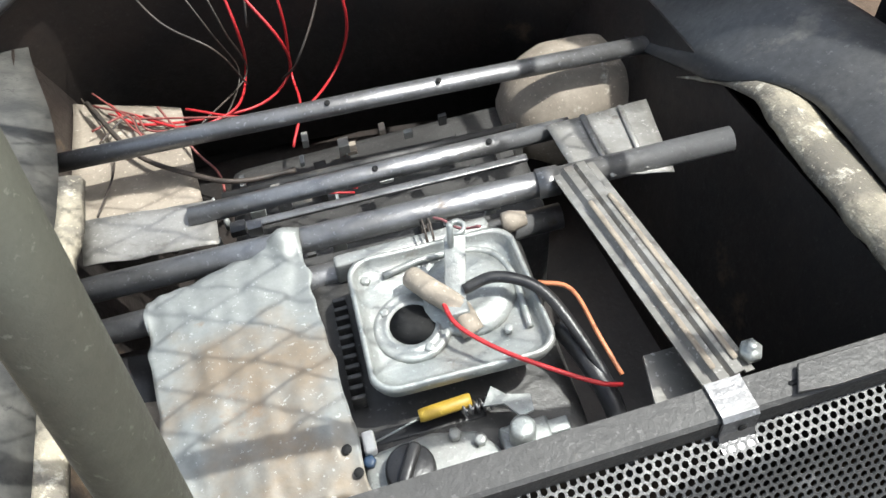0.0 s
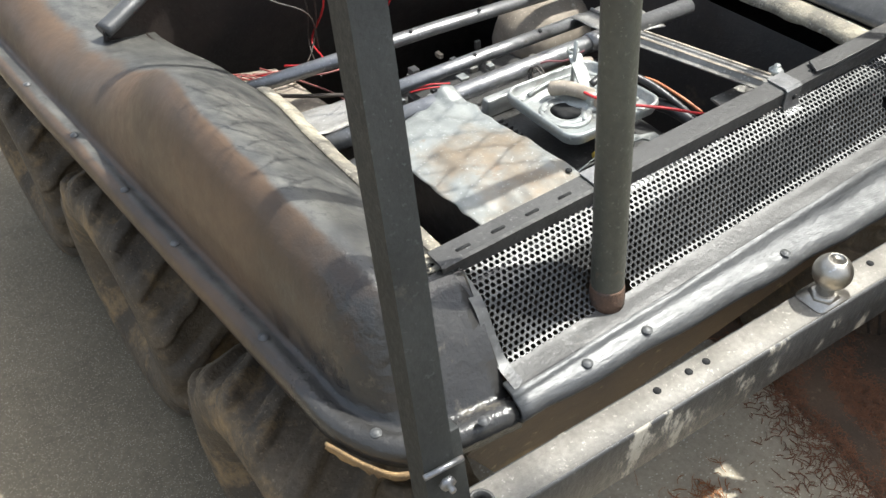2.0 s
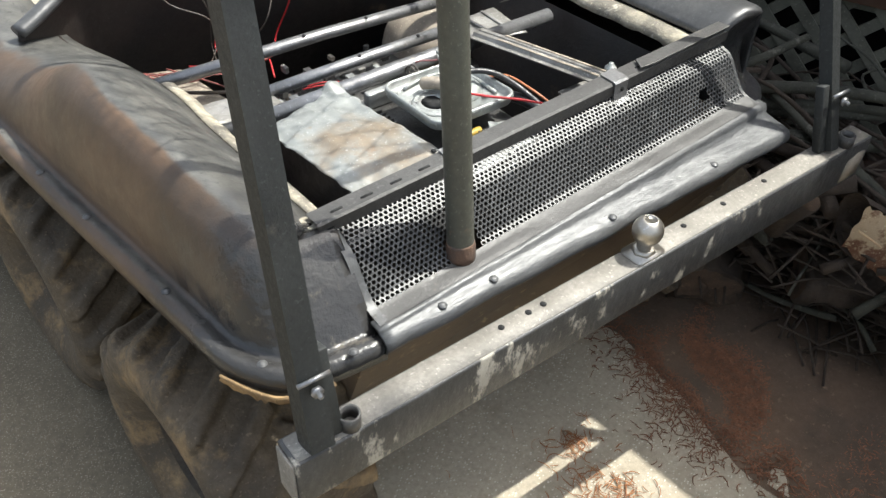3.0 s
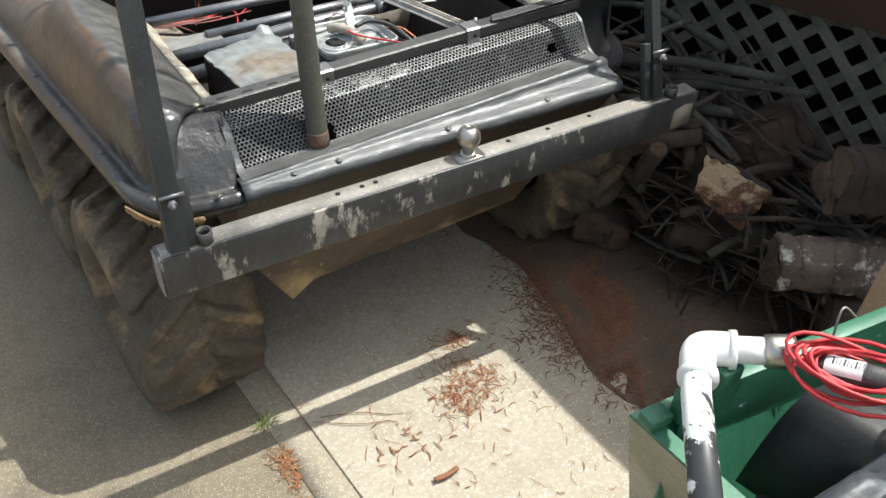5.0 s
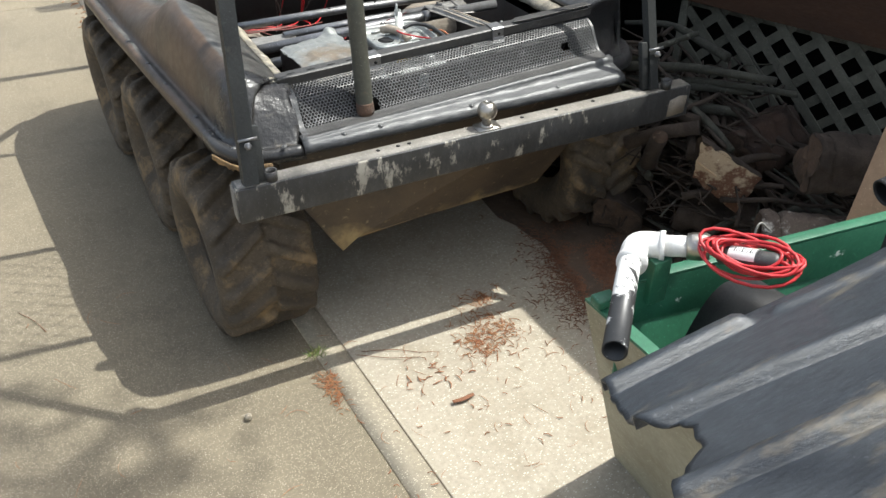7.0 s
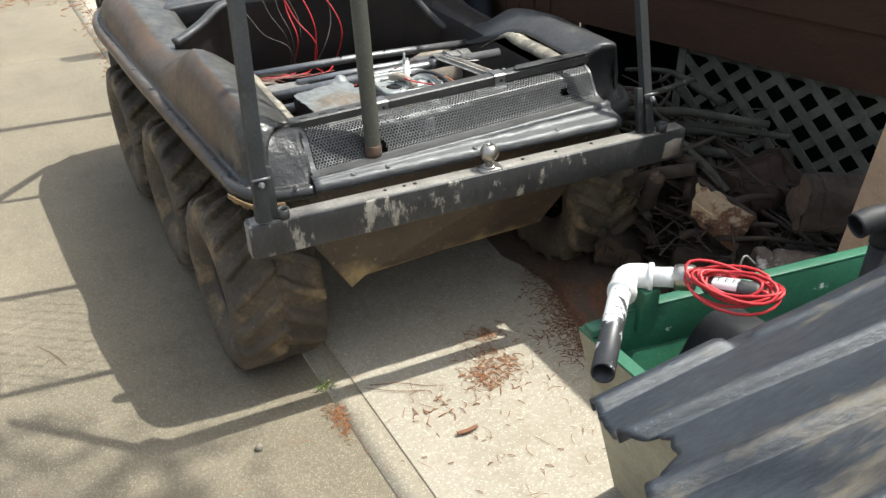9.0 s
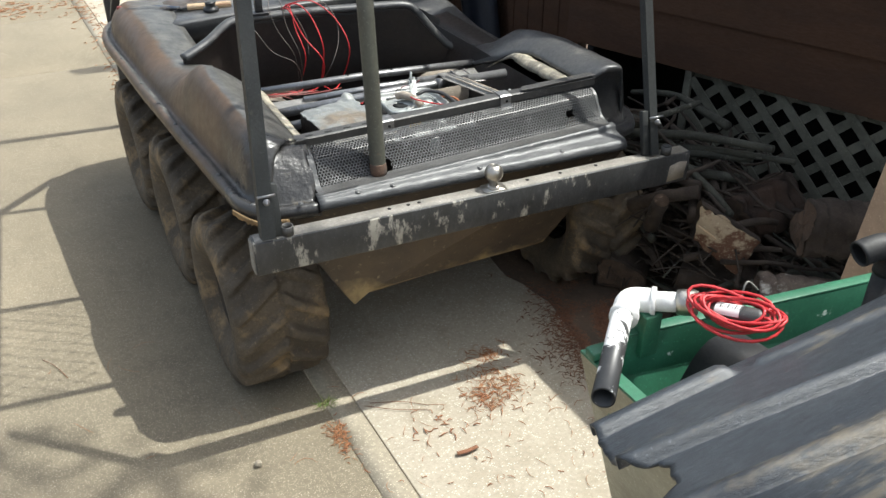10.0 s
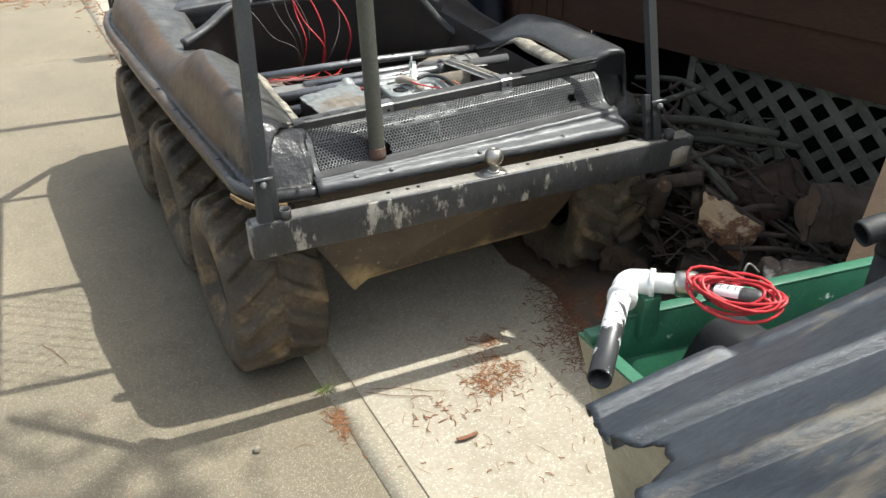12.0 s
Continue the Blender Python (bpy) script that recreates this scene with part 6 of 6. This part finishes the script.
needles = scatter(170, 0.69, -0.04, 0.048, 0.055, 0.02, 0.045, 0.0011) + scatter(60, 0.61, -0.09, 0.035, 0.03, 0.02, 0.04, 0.001) + scatter(60, 0.722, 0.10, 0.02, 0.02, 0.015, 0.035, 0.001)
mulch = scatter(2000, 1.19, 0.10, 0.085, 0.12, 0.012, 0.04, 0.0013) + scatter(2200, 1.20, -0.13, 0.095, 0.13, 0.012, 0.04, 0.0013) + scatter(1100, 1.07, 0.02, 0.06, 0.17, 0.012, 0.036, 0.0012) + scatter(160, 0.95, -0.02, 0.06, 0.08, 0.01, 0.03, 0.001)
ob = part("bark_mulch", merge(*mulch), MULCH)
tagged(ob, "dark reddish bark mulch drift beside the vehicle", "litter", kind="stuff")
needles += scatter(110, 0.165, -0.06, 0.012, 0.045, 0.012, 0.03, 0.0012) + scatter(60, 0.60, -0.25, 0.22, 0.22, 0.02, 0.06, 0.0007) + scatter(26, -0.2, -0.2, 0.3, 0.4, 0.02, 0.09, 0.0006)
for k in range(240):
    y = rl.uniform(2.3, 5.2)
    needles.append(curl((joint_x(y) + rl.gauss(0.05, 0.05), y), rl.uniform(0.02, 0.06), 0.0022, 0.006))
for k in range(160):
    needles.append(curl((rl.gauss(-0.75, 0.25), rl.gauss(4.9, 0.12)), rl.uniform(0.02, 0.07), 0.0025, 0.006))
ob = part("pine_litter", merge(*needles), NEEDLE)
tagged(ob, "reddish pine needles and bark litter in drifts", "litter", kind="stuff")
stick = thing("bark_chip", "brown bark chip on the tan concrete", "bark")
part("chip", sweep(catmull([(0.445, -0.268, 0.010), (0.475, -0.272, 0.012), (0.51, -0.265, 0.009)], 4), 0.007, 8, squash=0.5), MULCH, stick)
peb = thing("pebble", "small grey pebble on the driveway", "stone")
bm = bmesh.new()
bmesh.ops.create_icosphere(bm, subdivisions=2, radius=0.011)
for v in bm.verts:
    v.co += noise.noise_vector(v.co * 90) * 0.003
    v.co += Vector((-0.082, -0.08, 0.009))
part("stone", bm, CONCRETE_M, peb)
for pts in ([(0.27, 0.03, 0.004), (0.36, -0.03, 0.006), (0.44, -0.06, 0.004)], [(0.29, 0.035, 0.004), (0.38, 0.0, 0.006), (0.45, -0.045, 0.004)], [(-0.62, 0.66, 0.004), (-0.58, 0.60, 0.005), (-0.55, 0.53, 0.004)]):
    t = thing("dry_twig", "thin dry twig on the concrete", "twig", group="twigs on the paving")
    part("stem", sweep(catmull(pts, 5), 0.0011, 6), MULCH, t)
weed = thing("weed_tuft", "small green weed growing in the slab joint", "weed")
blades = []
for k in range(26):
    c = Vector((0.165 + rl.gauss(0, 0.012), 0.082 + rl.gauss(0, 0.012), 0.0))
    d = Vector((rl.uniform(-1, 1), rl.uniform(-1, 1), rl.uniform(0.5, 1.4))) * 0.012
    blades.append(sweep([c, c + d, c + d * 1.7 + Vector((d.x, d.y, -0.004))], 0.0015, 4, radii=[0.0012, 0.0016, 0.0004]))
part("leaf_blades", merge(*blades), mat("weed_green", (0.10, 0.16, 0.035), 0.6, second=(0.2, 0.2, 0.06), scale=60), weed)

# ---- beyond the vehicle ----
ladder = thing("step_ladder", "grey metal ladder leaning in the shade", "ladder")
for x in (1.10, 1.42):
    part("rail", bar((x, 2.55, 0.0), (x - 0.02, 3.25, 1.6), 0.03, 0.06, 0.003), GREYSHEET, ladder)
for k in range(5):
    t = 0.15 + 0.18 * k
    part("rung", bar((1.10, 2.55 + 0.7 * t, 1.6 * t), (1.42, 2.55 + 0.7 * t, 1.6 * t), 0.03, 0.02, 0.003), GREYSHEET, ladder)
plank = thing("leaning_plank", "brown plank leaning against the wall", "plank")
part("plank", bar((1.62, 2.75, 0.0), (1.60, 3.27, 1.7), 0.09, 0.025, 0.003), WOOD, plank)
tarp = thing("tarp_bundle", "dark navy tarp hung over a heap", "tarp")
part("cloth", grid([[Vector((1.75 + 0.6 * u / 14, 2.4 + 0.12 * math.sin(u * 1.3) + 0.4 * v / 8, 1.3 * v / 8 - 0.02)) for u in range(15)] for v in range(9)]), BLUE, tarp)
mast = thing("fence_post", "dark steel fence post beyond the driveway edge", "post")
part("post", bar((-0.12, 2.5, -0.02), (-0.12, 2.5, 1.4), 0.045, 0.045, 0.003, (0, 1, 0)), DARKSTEEL, mast)

# ---- tree behind the camera, whose bough shades the driveway ----
tree = thing("broadleaf_tree", "tall leafy tree beside the driveway with a long bough", "tree")
fork = Vector((4.2, -6.6, 6.6))
part("trunk", sweep(catmull([(4.5, -7.1, -0.05), (4.45, -7.0, 2.4), (4.3, -6.8, 4.6), fork], 5), 0.2, 12, radii=[0.24 - 0.007 * k for k in range(16)]), BARK, tree)
rt = random.Random(5)
leaves = []
for k, (gx, gy, hz, spread, count) in enumerate(((-0.42, -0.13, 9.0, 0.12, 80), (-0.36, -0.42, 9.2, 0.14, 70), (-0.74, 0.22, 8.8, 0.09, 40), (-0.58, -0.40, 9.1, 0.16, 90), (-0.70, -0.02, 9.0, 0.13, 60))):
    c = Vector((gx, gy, 0)) + Vector((0.545, -0.03, 1.0)) * hz
    part("limb", sweep(catmull([fork, fork.lerp(c, 0.5) + Vector((0, 0, 0.25)), c], 6), 0.03, 8, radii=[0.03 - 0.002 * j for j in range(13)]), BARK, tree)
    for _ in range(count):
        p = c + Vector((rt.gauss(0, spread), rt.gauss(0, spread), rt.gauss(0, 0.2)))
        d = Vector((rt.uniform(-1, 1), rt.uniform(-1, 1), rt.uniform(-0.5, 0.5))).normalized() * rt.uniform(0.03, 0.05)
        w = d.cross(Vector((rt.uniform(-0.4, 0.4), rt.uniform(-0.4, 0.4), 1))).normalized() * 0.022
        leaves.append(grid([[p - d, p - d], [p - d * 0.3 - w, p - d * 0.3 + w], [p + d * 0.4 - w * 0.8, p + d * 0.4 + w * 0.8], [p + d, p + d]]))
part("crown", merge(*leaves), mat("leaf_green", (0.05, 0.10, 0.025), 0.6, second=(0.08, 0.12, 0.03), scale=20), tree, "sparse green leaves")
